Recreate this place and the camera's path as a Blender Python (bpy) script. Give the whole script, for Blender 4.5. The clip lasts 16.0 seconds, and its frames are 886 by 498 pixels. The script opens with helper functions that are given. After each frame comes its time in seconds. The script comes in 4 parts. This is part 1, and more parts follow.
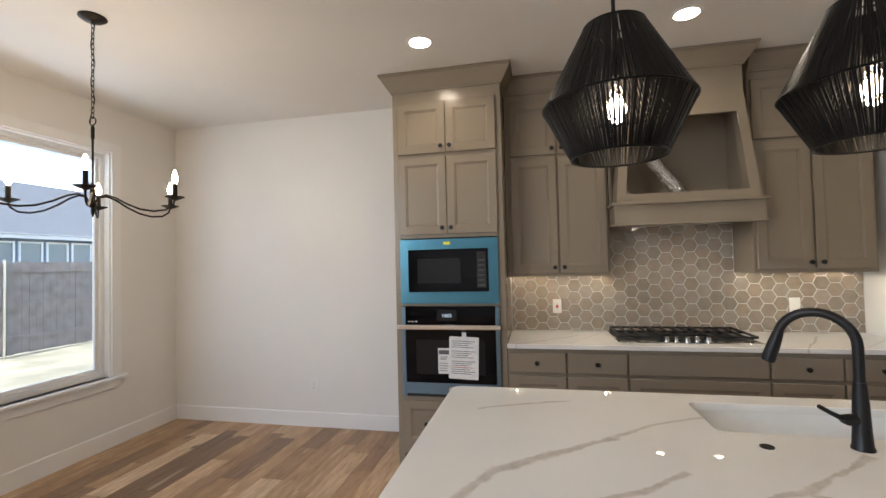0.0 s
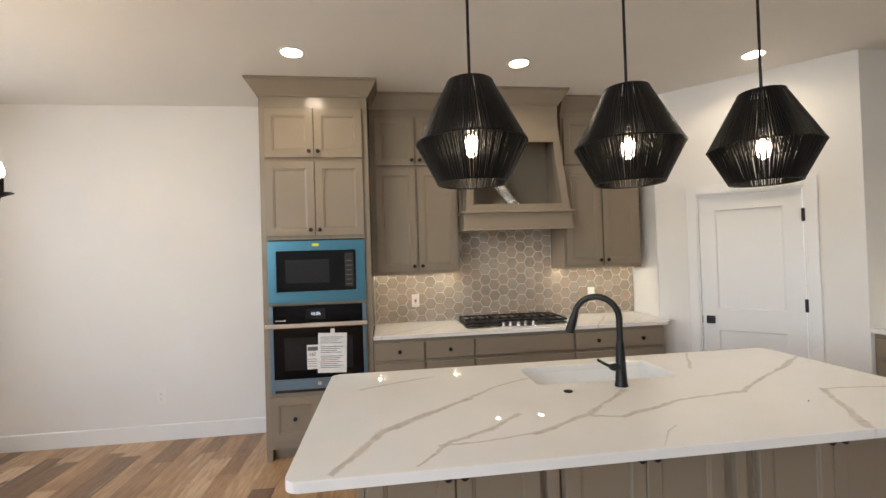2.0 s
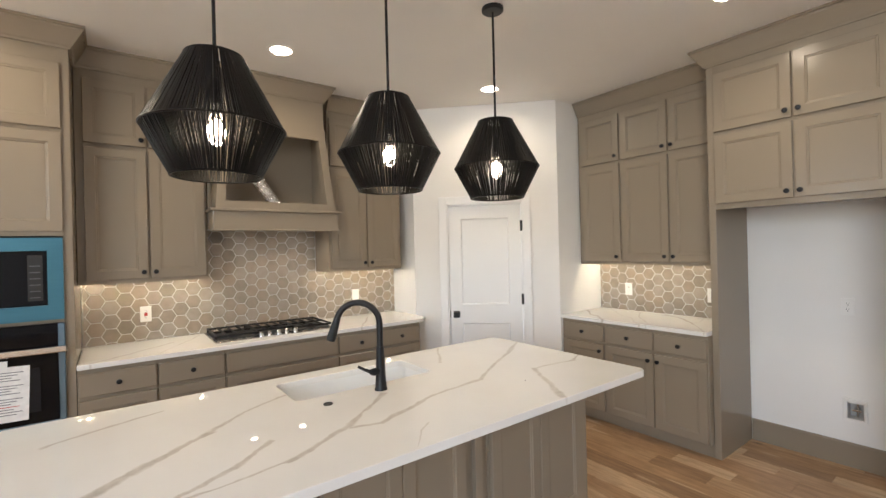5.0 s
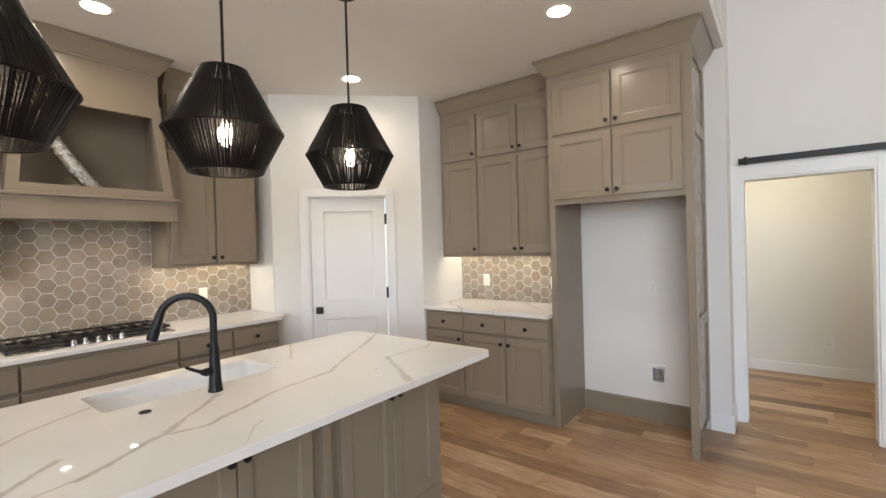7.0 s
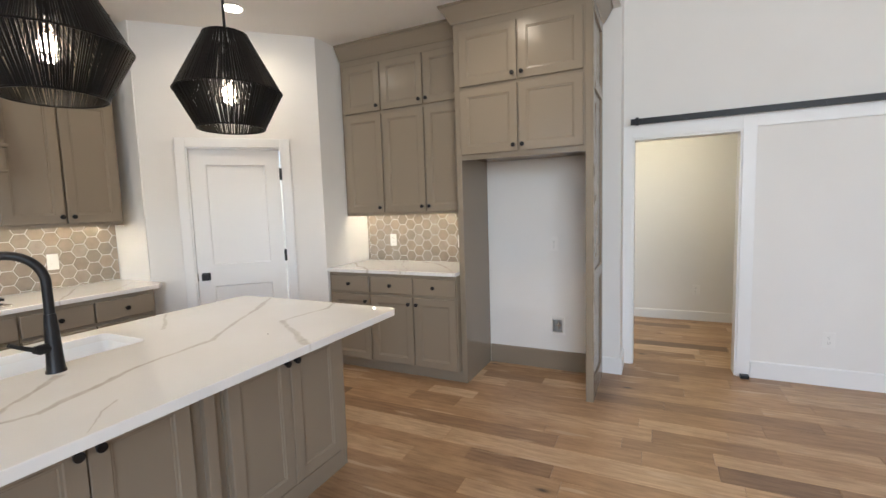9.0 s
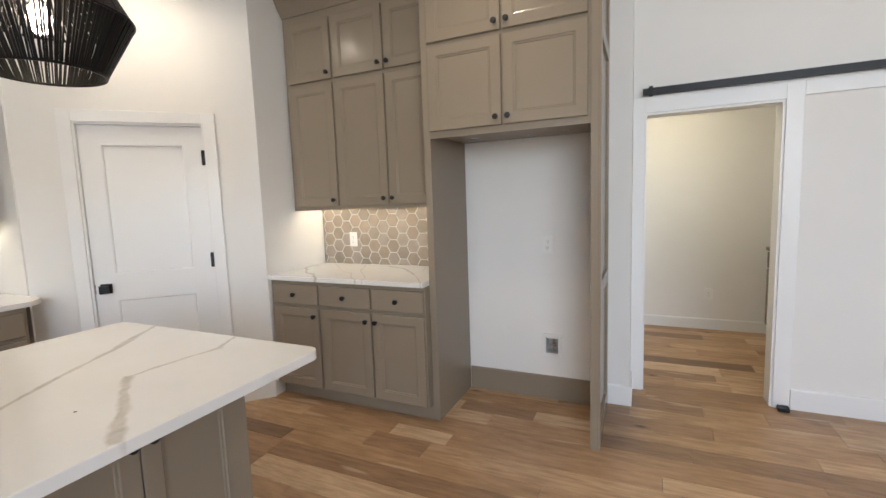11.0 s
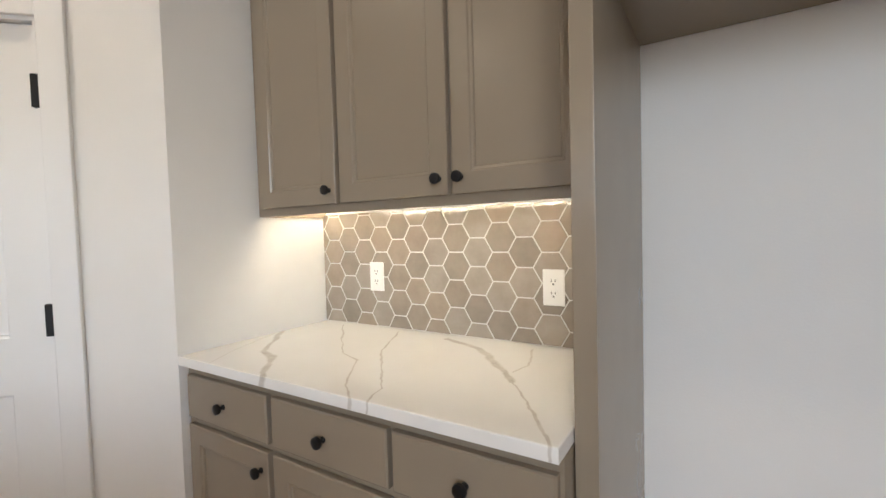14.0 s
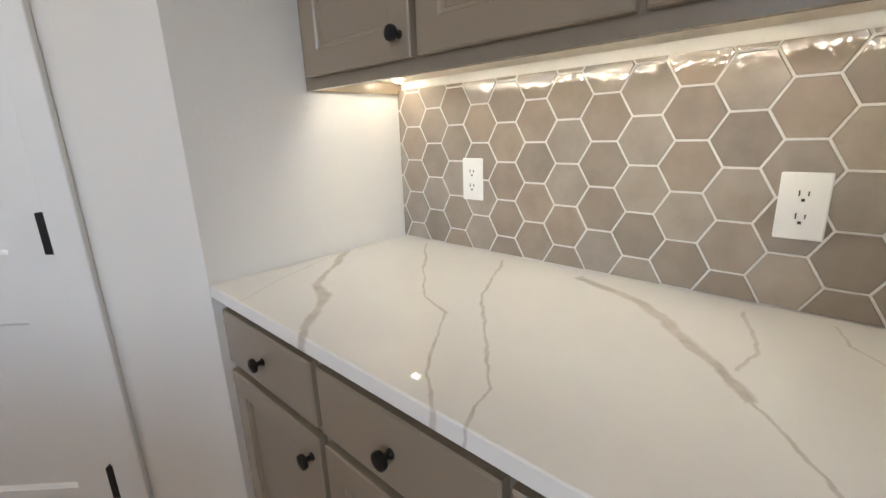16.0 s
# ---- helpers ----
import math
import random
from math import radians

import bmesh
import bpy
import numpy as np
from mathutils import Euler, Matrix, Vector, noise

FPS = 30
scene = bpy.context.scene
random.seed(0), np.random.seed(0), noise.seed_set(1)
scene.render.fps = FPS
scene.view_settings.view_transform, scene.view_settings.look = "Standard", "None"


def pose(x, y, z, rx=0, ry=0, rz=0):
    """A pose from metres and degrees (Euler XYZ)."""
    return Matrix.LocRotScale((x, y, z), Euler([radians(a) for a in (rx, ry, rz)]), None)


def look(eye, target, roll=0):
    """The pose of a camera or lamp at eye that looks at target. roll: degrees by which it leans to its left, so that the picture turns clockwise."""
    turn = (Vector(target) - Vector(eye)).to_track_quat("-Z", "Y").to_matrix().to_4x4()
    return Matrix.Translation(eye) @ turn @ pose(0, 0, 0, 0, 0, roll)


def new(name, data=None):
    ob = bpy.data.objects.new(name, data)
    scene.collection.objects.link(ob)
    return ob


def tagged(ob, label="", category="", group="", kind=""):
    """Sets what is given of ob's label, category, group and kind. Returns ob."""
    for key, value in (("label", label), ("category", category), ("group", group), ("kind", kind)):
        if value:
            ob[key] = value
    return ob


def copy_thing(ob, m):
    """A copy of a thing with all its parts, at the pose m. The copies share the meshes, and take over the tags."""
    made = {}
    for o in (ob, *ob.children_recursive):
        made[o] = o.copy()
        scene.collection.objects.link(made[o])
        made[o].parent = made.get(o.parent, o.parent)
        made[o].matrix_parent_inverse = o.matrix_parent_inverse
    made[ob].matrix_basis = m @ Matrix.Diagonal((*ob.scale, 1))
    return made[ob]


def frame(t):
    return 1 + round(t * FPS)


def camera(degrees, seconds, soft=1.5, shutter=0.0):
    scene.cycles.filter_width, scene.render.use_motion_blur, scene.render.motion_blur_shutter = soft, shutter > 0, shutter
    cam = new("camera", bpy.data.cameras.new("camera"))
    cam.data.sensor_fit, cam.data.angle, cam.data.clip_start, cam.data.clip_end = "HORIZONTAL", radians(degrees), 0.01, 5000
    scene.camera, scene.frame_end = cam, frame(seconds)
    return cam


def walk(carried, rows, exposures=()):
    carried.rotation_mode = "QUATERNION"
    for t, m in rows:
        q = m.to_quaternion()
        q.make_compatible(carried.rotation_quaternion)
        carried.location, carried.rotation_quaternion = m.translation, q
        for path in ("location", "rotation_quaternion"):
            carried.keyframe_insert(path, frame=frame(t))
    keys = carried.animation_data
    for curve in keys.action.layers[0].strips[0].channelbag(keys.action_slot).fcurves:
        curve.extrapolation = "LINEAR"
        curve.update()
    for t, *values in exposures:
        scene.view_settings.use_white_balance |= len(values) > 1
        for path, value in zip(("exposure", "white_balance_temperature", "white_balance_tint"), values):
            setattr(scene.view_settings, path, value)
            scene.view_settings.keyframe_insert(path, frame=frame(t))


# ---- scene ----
cam = camera(90.39, 16.0)
PATH = [
    (0.0, 2.041, 1.192, 1.504, 12.16, 1.71, 1.38),
    (0.5, 1.951, 1.080, 1.529, 6.06, 1.19, 1.75),
    (1.0, 1.965, 0.996, 1.516, 1.58, 1.18, 1.73),
    (1.5, 1.954, 0.888, 1.519, -2.60, 1.05, 1.89),
    (2.0, 1.936, 0.866, 1.532, -7.24, 0.80, 1.78),
    (2.5, 1.903, 0.855, 1.543, -11.81, 0.69, 1.76),
    (3.0, 1.906, 0.888, 1.550, -16.60, 0.39, 1.53),
    (3.5, 1.921, 0.911, 1.538, -21.40, 0.53, 1.47),
    (4.0, 1.949, 0.939, 1.540, -26.42, 0.36, 1.44),
    (4.5, 1.975, 0.957, 1.530, -31.70, 0.40, 1.40),
    (5.0, 2.004, 0.955, 1.554, -36.77, -0.03, 1.43),
    (7.5, 2.147, 0.863, 1.471, -56.05, -1.16, 1.72),
    (8.0, 2.188, 0.898, 1.442, -59.67, -2.25, 1.70),
    (8.5, 2.222, 0.920, 1.421, -62.47, -3.76, 1.71),
    (9.0, 2.249, 0.932, 1.425, -64.23, -5.35, 1.83),
    (11.5, 3.289, 1.208, 1.407, -65.89, -6.02, 1.83),
    (12.0, 3.586, 1.320, 1.416, -66.04, -5.16, 1.68),
    (12.5, 3.846, 1.476, 1.398, -65.15, -3.76, 1.70),
    (13.0, 4.147, 1.649, 1.359, -63.40, -2.44, 1.68),
    (13.5, 4.394, 1.858, 1.343, -61.05, -1.96, 1.49),
    (14.0, 4.604, 2.102, 1.299, -57.84, -2.30, 1.61),
    (14.5, 4.773, 2.264, 1.272, -54.45, -3.46, 1.57),
    (15.0, 4.898, 2.349, 1.259, -50.47, -6.70, 1.86),
    (15.5, 4.978, 2.442, 1.255, -47.90, -10.44, 2.11),
    (16.0, 5.006, 2.487, 1.257, -46.76, -15.01, 2.04),
]
EXPOSURES = [(0.0, 1.53, 5800, 10), (2.0, 1.80, 5960, 10), (5.0, 2.04, 5920, 10), (9.0, 1.94, 5700, 10), (14.0, 2.00, 5750, 10), (16.0, 1.69, 5450, 10)]
walk(cam, [(t, pose(x, y, z, 90 + pitch, roll, yaw)) for t, x, y, z, yaw, pitch, roll in PATH], EXPOSURES)

# ---- world, sun, exposure ----
world = bpy.data.worlds.new("world")
scene.world = world
world.use_nodes = True
wn = world.node_tree
sky = wn.nodes.new("ShaderNodeTexSky")
sky.sky_type = "NISHITA"
sky.sun_disc = False
sky.sun_elevation = radians(42)
sky.sun_rotation = radians(178)
wn.nodes["Background"].inputs["Strength"].default_value = 0.15
wn.links.new(sky.outputs["Color"], wn.nodes["Background"].inputs["Color"])
sun = new("sun", bpy.data.lights.new("sun", "SUN"))
sun.data.energy, sun.data.angle, sun.data.color = 4.5, radians(0.5), (1.0, 0.95, 0.87)
sun.matrix_world = look((0.5, -12, 11), (0, 0, 0))


# ---- materials ----
def nodes_of(name, rough=0.5, metal=0.0, spec=0.5):
    m = bpy.data.materials.new(name)
    m.use_nodes = True
    nt = m.node_tree
    b = nt.nodes["Principled BSDF"]
    b.inputs["Roughness"].default_value = rough
    b.inputs["Metallic"].default_value = metal
    b.inputs["Specular IOR Level"].default_value = spec
    return m, nt, b


def add(nt, kind, **kw):
    n = nt.nodes.new(kind)
    for k, v in kw.items():
        n.inputs[k.replace("_", " ")].default_value = v
    return n


def coords(nt, scale=(1, 1, 1), world_space=True):
    mp = nt.nodes.new("ShaderNodeMapping")
    mp.inputs["Scale"].default_value = scale
    if world_space:
        g = nt.nodes.new("ShaderNodeNewGeometry")
        nt.links.new(g.outputs["Position"], mp.inputs["Vector"])
    else:
        g = nt.nodes.new("ShaderNodeTexCoord")
        nt.links.new(g.outputs["Object"], mp.inputs["Vector"])
    return mp.outputs["Vector"]


def noise_tex(nt, vec, scale, detail=3.0, rough=0.55):
    n = add(nt, "ShaderNodeTexNoise", Scale=scale, Detail=detail, Roughness=rough)
    nt.links.new(vec, n.inputs["Vector"])
    return n.outputs["Fac"]


def ramp(nt, fac, stops):
    r = nt.nodes.new("ShaderNodeValToRGB")
    els = r.color_ramp.elements
    while len(els) < len(stops):
        els.new(0.5)
    for e, (p, c) in zip(els, stops):
        e.position, e.color = p, (*c, 1) if len(c) == 3 else c
    nt.links.new(fac, r.inputs["Fac"])
    return r.outputs["Color"]


def bump(nt, b, fac, strength, distance):
    n = add(nt, "ShaderNodeBump", Strength=strength, Distance=distance)
    nt.links.new(fac, n.inputs["Height"])
    nt.links.new(n.outputs["Normal"], b.inputs["Normal"])


def mix(nt, fac, a, c, mode="MIX"):
    n = nt.nodes.new("ShaderNodeMix")
    n.data_type, n.blend_type = "RGBA", mode
    for v, i in ((fac, 0), (a, 6), (c, 7)):
        if isinstance(v, (int, float)):
            n.inputs[i].default_value = v
        elif isinstance(v, tuple):
            n.inputs[i].default_value = (*v, 1)
        else:
            nt.links.new(v, n.inputs[i])
    return n.outputs[2]


def painted(name, col, rough, var=0.06, grain=180.0, bumped=0.06, spec=0.4):
    """Paint with faint mottling at two scales and a fine relief."""
    m, nt, b = nodes_of(name, rough, 0, spec)
    v = coords(nt)
    lo = tuple(c * (1 - var) for c in col)
    hi = tuple(min(1, c * (1 + var)) for c in col)
    big = ramp(nt, noise_tex(nt, v, 1.3, 4), [(0.3, lo), (0.7, hi)])
    nt.links.new(big, b.inputs["Base Color"])
    fine = noise_tex(nt, v, grain, 4)
    bump(nt, b, fine, bumped, 0.002)
    rr = add(nt, "ShaderNodeMapRange", To_Min=rough - 0.05, To_Max=rough + 0.07)
    nt.links.new(noise_tex(nt, v, 6.0, 4), rr.inputs["Value"])
    nt.links.new(rr.outputs["Result"], b.inputs["Roughness"])
    return m


def plain(name, col, rough, metal=0.0, spec=0.5, var=0.08, scale=30.0):
    m, nt, b = nodes_of(name, rough, metal, spec)
    c = ramp(nt, noise_tex(nt, coords(nt), scale), [(0.3, tuple(x * (1 - var) for x in col)), (0.7, tuple(min(1, x * (1 + var)) for x in col))])
    nt.links.new(c, b.inputs["Base Color"])
    return m


def glowing(name, col, strength):
    m, nt, b = nodes_of(name)
    b.inputs["Base Color"].default_value = (0.9, 0.9, 0.9, 1)
    b.inputs["Emission Color"].default_value = (*col, 1)
    b.inputs["Emission Strength"].default_value = strength
    return m


def glass(name, rough=0.0, tint=(1, 1, 1)):
    m, nt, b = nodes_of(name, rough)
    b.inputs["Base Color"].default_value = (*tint, 1)
    b.inputs["Transmission Weight"].default_value = 1.0
    b.inputs["IOR"].default_value = 1.45
    return m


WALL = painted("wall_paint", (0.80, 0.785, 0.755), 0.75, 0.02, 140, 0.25)
CEIL = painted("ceiling_paint", (0.80, 0.785, 0.76), 0.85, 0.02, 90, 0.35)
TRIM = painted("trim_paint", (0.83, 0.83, 0.82), 0.35, 0.015, 60, 0.03)
CAB = painted("cabinet_paint", (0.262, 0.217, 0.160), 0.21, 0.006, 70, 0.02)
BLACK = plain("matte_black_metal", (0.010, 0.010, 0.011), 0.40, 0.25, 0.4)
CORD = plain("black_cord", (0.0045, 0.0045, 0.0045), 0.40, 0.0, 0.22)
BRONZE = plain("dark_bronze", (0.018, 0.014, 0.012), 0.42, 0.8)
WHITE = plain("white_plastic", (0.82, 0.81, 0.78), 0.3, 0, 0.5, 0.01)
SINK = plain("white_enamel", (0.85, 0.85, 0.84), 0.12, 0, 0.6, 0.01)
DARK = plain("dark_slot", (0.01, 0.01, 0.01), 0.6)
CHROME = plain("polished_steel", (0.75, 0.74, 0.72), 0.14, 1.0)
IRON = plain("cast_iron", (0.015, 0.015, 0.016), 0.5, 0.3)
PAPER = plain("paper", (0.80, 0.79, 0.77), 0.8)
INK = plain("printed_ink", (0.12, 0.12, 0.13), 0.8)
REDINK = plain("red_ink", (0.5, 0.06, 0.05), 0.8)
YELLOW = plain("yellow_sticker", (0.75, 0.68, 0.03), 0.5)
BLACKGLASS = plain("black_glass", (0.003, 0.003, 0.004), 0.05, 0, 0.16)
GREYGLASS = plain("oven_window_glass", (0.014, 0.014, 0.016), 0.08, 0, 0.25)
BAKE = glass("clear_glass", 0.0)
GLOW = glowing("lamp_diffuser", (1.0, 0.82, 0.60), 11.0)
STRIP = glowing("led_strip", (1.0, 0.80, 0.52), 45.0)
BULB = glowing("bulb_filament", (1.0, 0.76, 0.46), 8.0)
CANDLE = glowing("candle_bulb", (1.0, 0.70, 0.40), 40.0)
DISPLAY = glowing("blue_display", (0.55, 0.8, 1.0), 0.25)
GROUT = plain("white_grout", (0.66, 0.64, 0.60), 0.85, 0, 0.3, 0.05, 80)


def film_steel(name="steel_under_blue_film", lo=(0.062, 0.172, 0.24), hi=(0.074, 0.192, 0.262)):
    """Brushed steel under a peelable blue film."""
    m, nt, b = nodes_of(name, 0.28, 0.8)
    v = coords(nt, (1, 1, 60))
    c = ramp(nt, noise_tex(nt, v, 4.0), [(0.25, lo), (0.75, hi)])
    nt.links.new(c, b.inputs["Base Color"])
    bump(nt, b, noise_tex(nt, coords(nt), 14.0), 0.15, 0.004)
    return m


def foil():
    m, nt, b = nodes_of("crumpled_foil", 0.22, 1.0)
    b.inputs["Base Color"].default_value = (0.80, 0.77, 0.74, 1)
    bump(nt, b, noise_tex(nt, coords(nt), 55.0, 5), 1.0, 0.02)
    return m


def quartz(name, veins):
    """White quartz; veins: (half width, depth, points in plan), their edges broken up by noise."""
    m, nt, b = nodes_of(name, 0.022, 0, 0.5)
    v = coords(nt)

    def math_node(op, *args):
        n = nt.nodes.new("ShaderNodeMath")
        n.operation = op
        for i, q in enumerate(args):
            if isinstance(q, (int, float)):
                n.inputs[i].default_value = q
            else:
                nt.links.new(q, n.inputs[i])
        return n.outputs[0]

    def wander(scale, detail):
        n = add(nt, "ShaderNodeTexNoise", Scale=scale, Detail=detail, Roughness=0.6)
        nt.links.new(v, n.inputs["Vector"])
        return math_node("SUBTRACT", n.outputs["Fac"], 0.5)

    slow, quick = wander(4.5, 3), wander(22.0, 5)
    body = noise_tex(nt, v, 7.0, 4)
    total = None
    runs = [(a, b, half, depth) for half, depth, pts in veins for a, b in zip(pts, pts[1:])]
    for (x0, y0), (x1, y1), half, depth in runs:
        drift = 0.011 + 0.35 * half
        length = math.hypot(x1 - x0, y1 - y0)
        ux, uy = (x1 - x0) / length, (y1 - y0) / length
        rel = nt.nodes.new("ShaderNodeVectorMath")
        rel.operation = "SUBTRACT"
        nt.links.new(v, rel.inputs[0])
        rel.inputs[1].default_value = (x0, y0, 0)
        dots = []
        for d in ((ux, uy, 0), (-uy, ux, 0)):
            n = nt.nodes.new("ShaderNodeVectorMath")
            n.operation = "DOT_PRODUCT"
            nt.links.new(rel.outputs[0], n.inputs[0])
            n.inputs[1].default_value = d
            dots.append(n.outputs["Value"])
        off = math_node("ADD", dots[1], math_node("ADD", math_node("MULTIPLY", slow, drift * 3.2), math_node("MULTIPLY", quick, drift * 1.1)))
        past = math_node("MAXIMUM", math_node("SUBTRACT", dots[0], length), math_node("MULTIPLY", dots[0], -1.0))
        dist = math_node("MAXIMUM", math_node("ABSOLUTE", off), past)
        wide = math_node("MULTIPLY", math_node("MULTIPLY_ADD", body, 2.4, -0.35), half)
        ratio = math_node("DIVIDE", dist, math_node("MAXIMUM", wide, half * 0.15))
        edge = add(nt, "ShaderNodeMapRange", From_Min=0.55, From_Max=1.25, To_Min=depth, To_Max=0.0)
        nt.links.new(ratio, edge.inputs["Value"])
        total = edge.outputs["Result"] if total is None else math_node("MAXIMUM", total, edge.outputs["Result"])
    base = ramp(nt, noise_tex(nt, v, 2.2, 4), [(0.3, (0.755, 0.74, 0.71)), (0.7, (0.80, 0.79, 0.765))])
    greys = ramp(nt, noise_tex(nt, v, 26.0, 4), [(0.3, (0.49, 0.455, 0.41)), (0.7, (0.645, 0.61, 0.565))])
    nt.links.new(mix(nt, total, base, greys), b.inputs["Base Color"])
    return m


def oak(random_by_object=True):
    m, nt, b = nodes_of("oak_planks", 0.36, 0, 0.5)
    if random_by_object:
        rnd = nt.nodes.new("ShaderNodeObjectInfo").outputs["Random"]
    else:
        rnd = nt.nodes.new("ShaderNodeNewGeometry").outputs["Random Per Island"]
    v = coords(nt, (26, 3.0, 1))
    off = nt.nodes.new("ShaderNodeVectorMath")
    off.operation = "ADD"
    comb = nt.nodes.new("ShaderNodeCombineXYZ")
    sc = add(nt, "ShaderNodeMath")
    sc.operation = "MULTIPLY"
    sc.inputs[1].default_value = 37.0
    nt.links.new(rnd, sc.inputs[0])
    nt.links.new(sc.outputs[0], comb.inputs["Z"])
    nt.links.new(v, off.inputs[0])
    nt.links.new(comb.outputs[0], off.inputs[1])
    tone = ramp(nt, rnd, [(0.0, (0.20, 0.122, 0.070)), (0.13, (0.30, 0.183, 0.098)), (0.32, (0.40, 0.248, 0.130)), (0.6, (0.46, 0.298, 0.160)), (0.82, (0.54, 0.366, 0.212)), (1.0, (0.64, 0.475, 0.305))])
    grain = ramp(nt, noise_tex(nt, off.outputs[0], 1.6, 6, 0.65), [(0.30, (0.66, 0.61, 0.56)), (0.62, (1.08, 1.08, 1.08))])
    c = mix(nt, 1.0, tone, grain, "MULTIPLY")
    # pale sapwood streaks
    sap = ramp(nt, noise_tex(nt, off.outputs[0], 0.55, 2, 0.4), [(0.655, (0, 0, 0)), (0.70, (0.55, 0.55, 0.55))])
    c = mix(nt, sap, c, (0.62, 0.47, 0.32))
    # knots
    kv = coords(nt, (2.4, 1.0, 1))
    vor = add(nt, "ShaderNodeTexVoronoi", Scale=1.7)
    nt.links.new(kv, vor.inputs["Vector"])
    knot = ramp(nt, vor.outputs["Distance"], [(0.03, (1, 1, 1)), (0.075, (0.25, 0.25, 0.25)), (0.13, (0, 0, 0))])
    c = mix(nt, knot, c, (0.05, 0.03, 0.018))
    blot = ramp(nt, noise_tex(nt, coords(nt), 3.0, 3), [(0.3, (0.88, 0.86, 0.84)), (0.7, (1.05, 1.05, 1.05))])
    nt.links.new(mix(nt, 1.0, c, blot, "MULTIPLY"), b.inputs["Base Color"])
    bump(nt, b, noise_tex(nt, off.outputs[0], 3.0, 5), 0.10, 0.002)
    return m


def glaze():
    """Hand-made glazed tile, each with a tint of its own."""
    m, nt, b = nodes_of("taupe_glazed_tile", 0.045, 0, 0.5)
    rnd = nt.nodes.new("ShaderNodeObjectInfo").outputs["Random"]
    tone = ramp(nt, rnd, [(0.0, (0.262, 0.228, 0.188)), (0.3, (0.292, 0.248, 0.200)), (0.55, (0.330, 0.272, 0.212)), (0.75, (0.318, 0.282, 0.240)), (1.0, (0.362, 0.316, 0.260))])
    cloud = ramp(nt, noise_tex(nt, coords(nt), 14.0, 4), [(0.3, (0.86, 0.85, 0.84)), (0.7, (1.08, 1.07, 1.06))])
    nt.links.new(mix(nt, 1.0, tone, cloud, "MULTIPLY"), b.inputs["Base Color"])
    bump(nt, b, noise_tex(nt, coords(nt), 26.0, 2), 0.28, 0.005)
    return m


OVENFILM = film_steel("steel_under_pale_blue_film", (0.150, 0.225, 0.295), (0.175, 0.250, 0.322))
FILM, FOIL, OAK, OAKJ, TILE = film_steel(), foil(), oak(), oak(False), glaze()
QUARTZ_ISLAND = quartz("white_quartz_island", [
    (0.021, 1.0, ((1.76, 2.17), (1.90, 2.45), (2.085, 2.60), (2.27, 2.73))), (0.013, 0.9, ((2.26, 2.725), (2.40, 2.86), (2.60, 2.97))),
    (0.010, 1.0, ((2.01, 2.17), (2.13, 2.32), (2.28, 2.40), (2.42, 2.51))), (0.007, 0.9, ((2.09, 2.29), (2.42, 2.33))),
    (0.014, 1.0, ((2.42, 2.33), (2.68, 2.46), (2.83, 2.585), (2.95, 2.70))), (0.009, 0.9, ((2.68, 2.44), (2.79, 2.41))),
    (0.012, 1.0, ((2.79, 2.41), (3.10, 2.53), (3.42, 2.57), (3.60, 2.69), (3.97, 2.91), (4.17, 3.04))),
    (0.018, 1.0, ((3.76, 2.53), (3.63, 2.34), (3.52, 2.16))), (0.012, 0.9, ((3.75, 2.53), (4.05, 2.50), (4.17, 2.56))),
    (0.011, 0.9, ((1.80, 2.96), (2.03, 3.07), (2.15, 3.11))), (0.003, 0.7, ((2.78, 2.16), (2.86, 2.26), (2.92, 2.30))), (0.010, 0.8, ((3.46, 2.96), (3.66, 3.26)))])
QUARTZ_NOOK = quartz("white_quartz_nook", [
    (0.013, 1.0, ((5.74, 3.60), (5.518, 3.40), (5.488, 3.315), (5.34, 3.165))), (0.0035, 0.9, ((5.947, 3.467), (5.635, 3.155), (5.585, 3.04), (5.41, 2.913), (5.34, 2.84))),
    (0.004, 0.9, ((5.937, 3.16), (5.703, 3.04), (5.504, 2.88), (5.43, 2.817), (5.34, 2.79))),
    (0.012, 1.0, ((5.934, 2.928), (5.86, 2.764), (5.703, 2.614), (5.623, 2.548))), (0.0045, 0.9, ((5.623, 2.548), (5.498, 2.453), (5.34, 2.35))),
    (0.004, 0.8, ((5.929, 2.609), (5.765, 2.567), (5.692, 2.575))), (0.004, 0.8, ((5.95, 2.48), (5.876, 2.46), (5.80, 2.40))), (0.003, 0.6, ((5.35, 3.43), (5.487, 3.51), (5.72, 3.60)))])
QUARTZ_RANGE = quartz("white_quartz_range", [(0.012, 0.9, ((1.88, 4.35), (2.34, 4.75))), (0.005, 0.8, ((2.23, 4.40), (2.55, 4.95))), (0.009, 0.9, ((3.66, 4.34), (3.95, 4.80))), (0.004, 0.8, ((4.0, 4.40), (4.30, 4.70)))])
SIDING = plain("blue_siding", (0.16, 0.22, 0.30), 0.7)
SHINGLE = plain("grey_shingles", (0.13, 0.14, 0.15), 0.9, 0, 0.3, 0.2, 6)
FENCEWOOD = plain("weathered_fence_wood", (0.24, 0.21, 0.19), 0.85, 0, 0.3, 0.25, 5)
# pale melamine; the warm glow of the light strips is mixed into the cream
CREAM = plain("strip_lit_melamine", (0.72, 0.67, 0.56), 0.5)
# grey that puts the shade inside the white water box into its colour
BOXGREY = plain("shaded_plastic", (0.45, 0.45, 0.44), 0.45)
# blue-grey base colour paints the reflected sky into the panes
PANE = plain("sky_painted_window_glass", (0.22, 0.27, 0.30), 0.08, 0, 0.6)
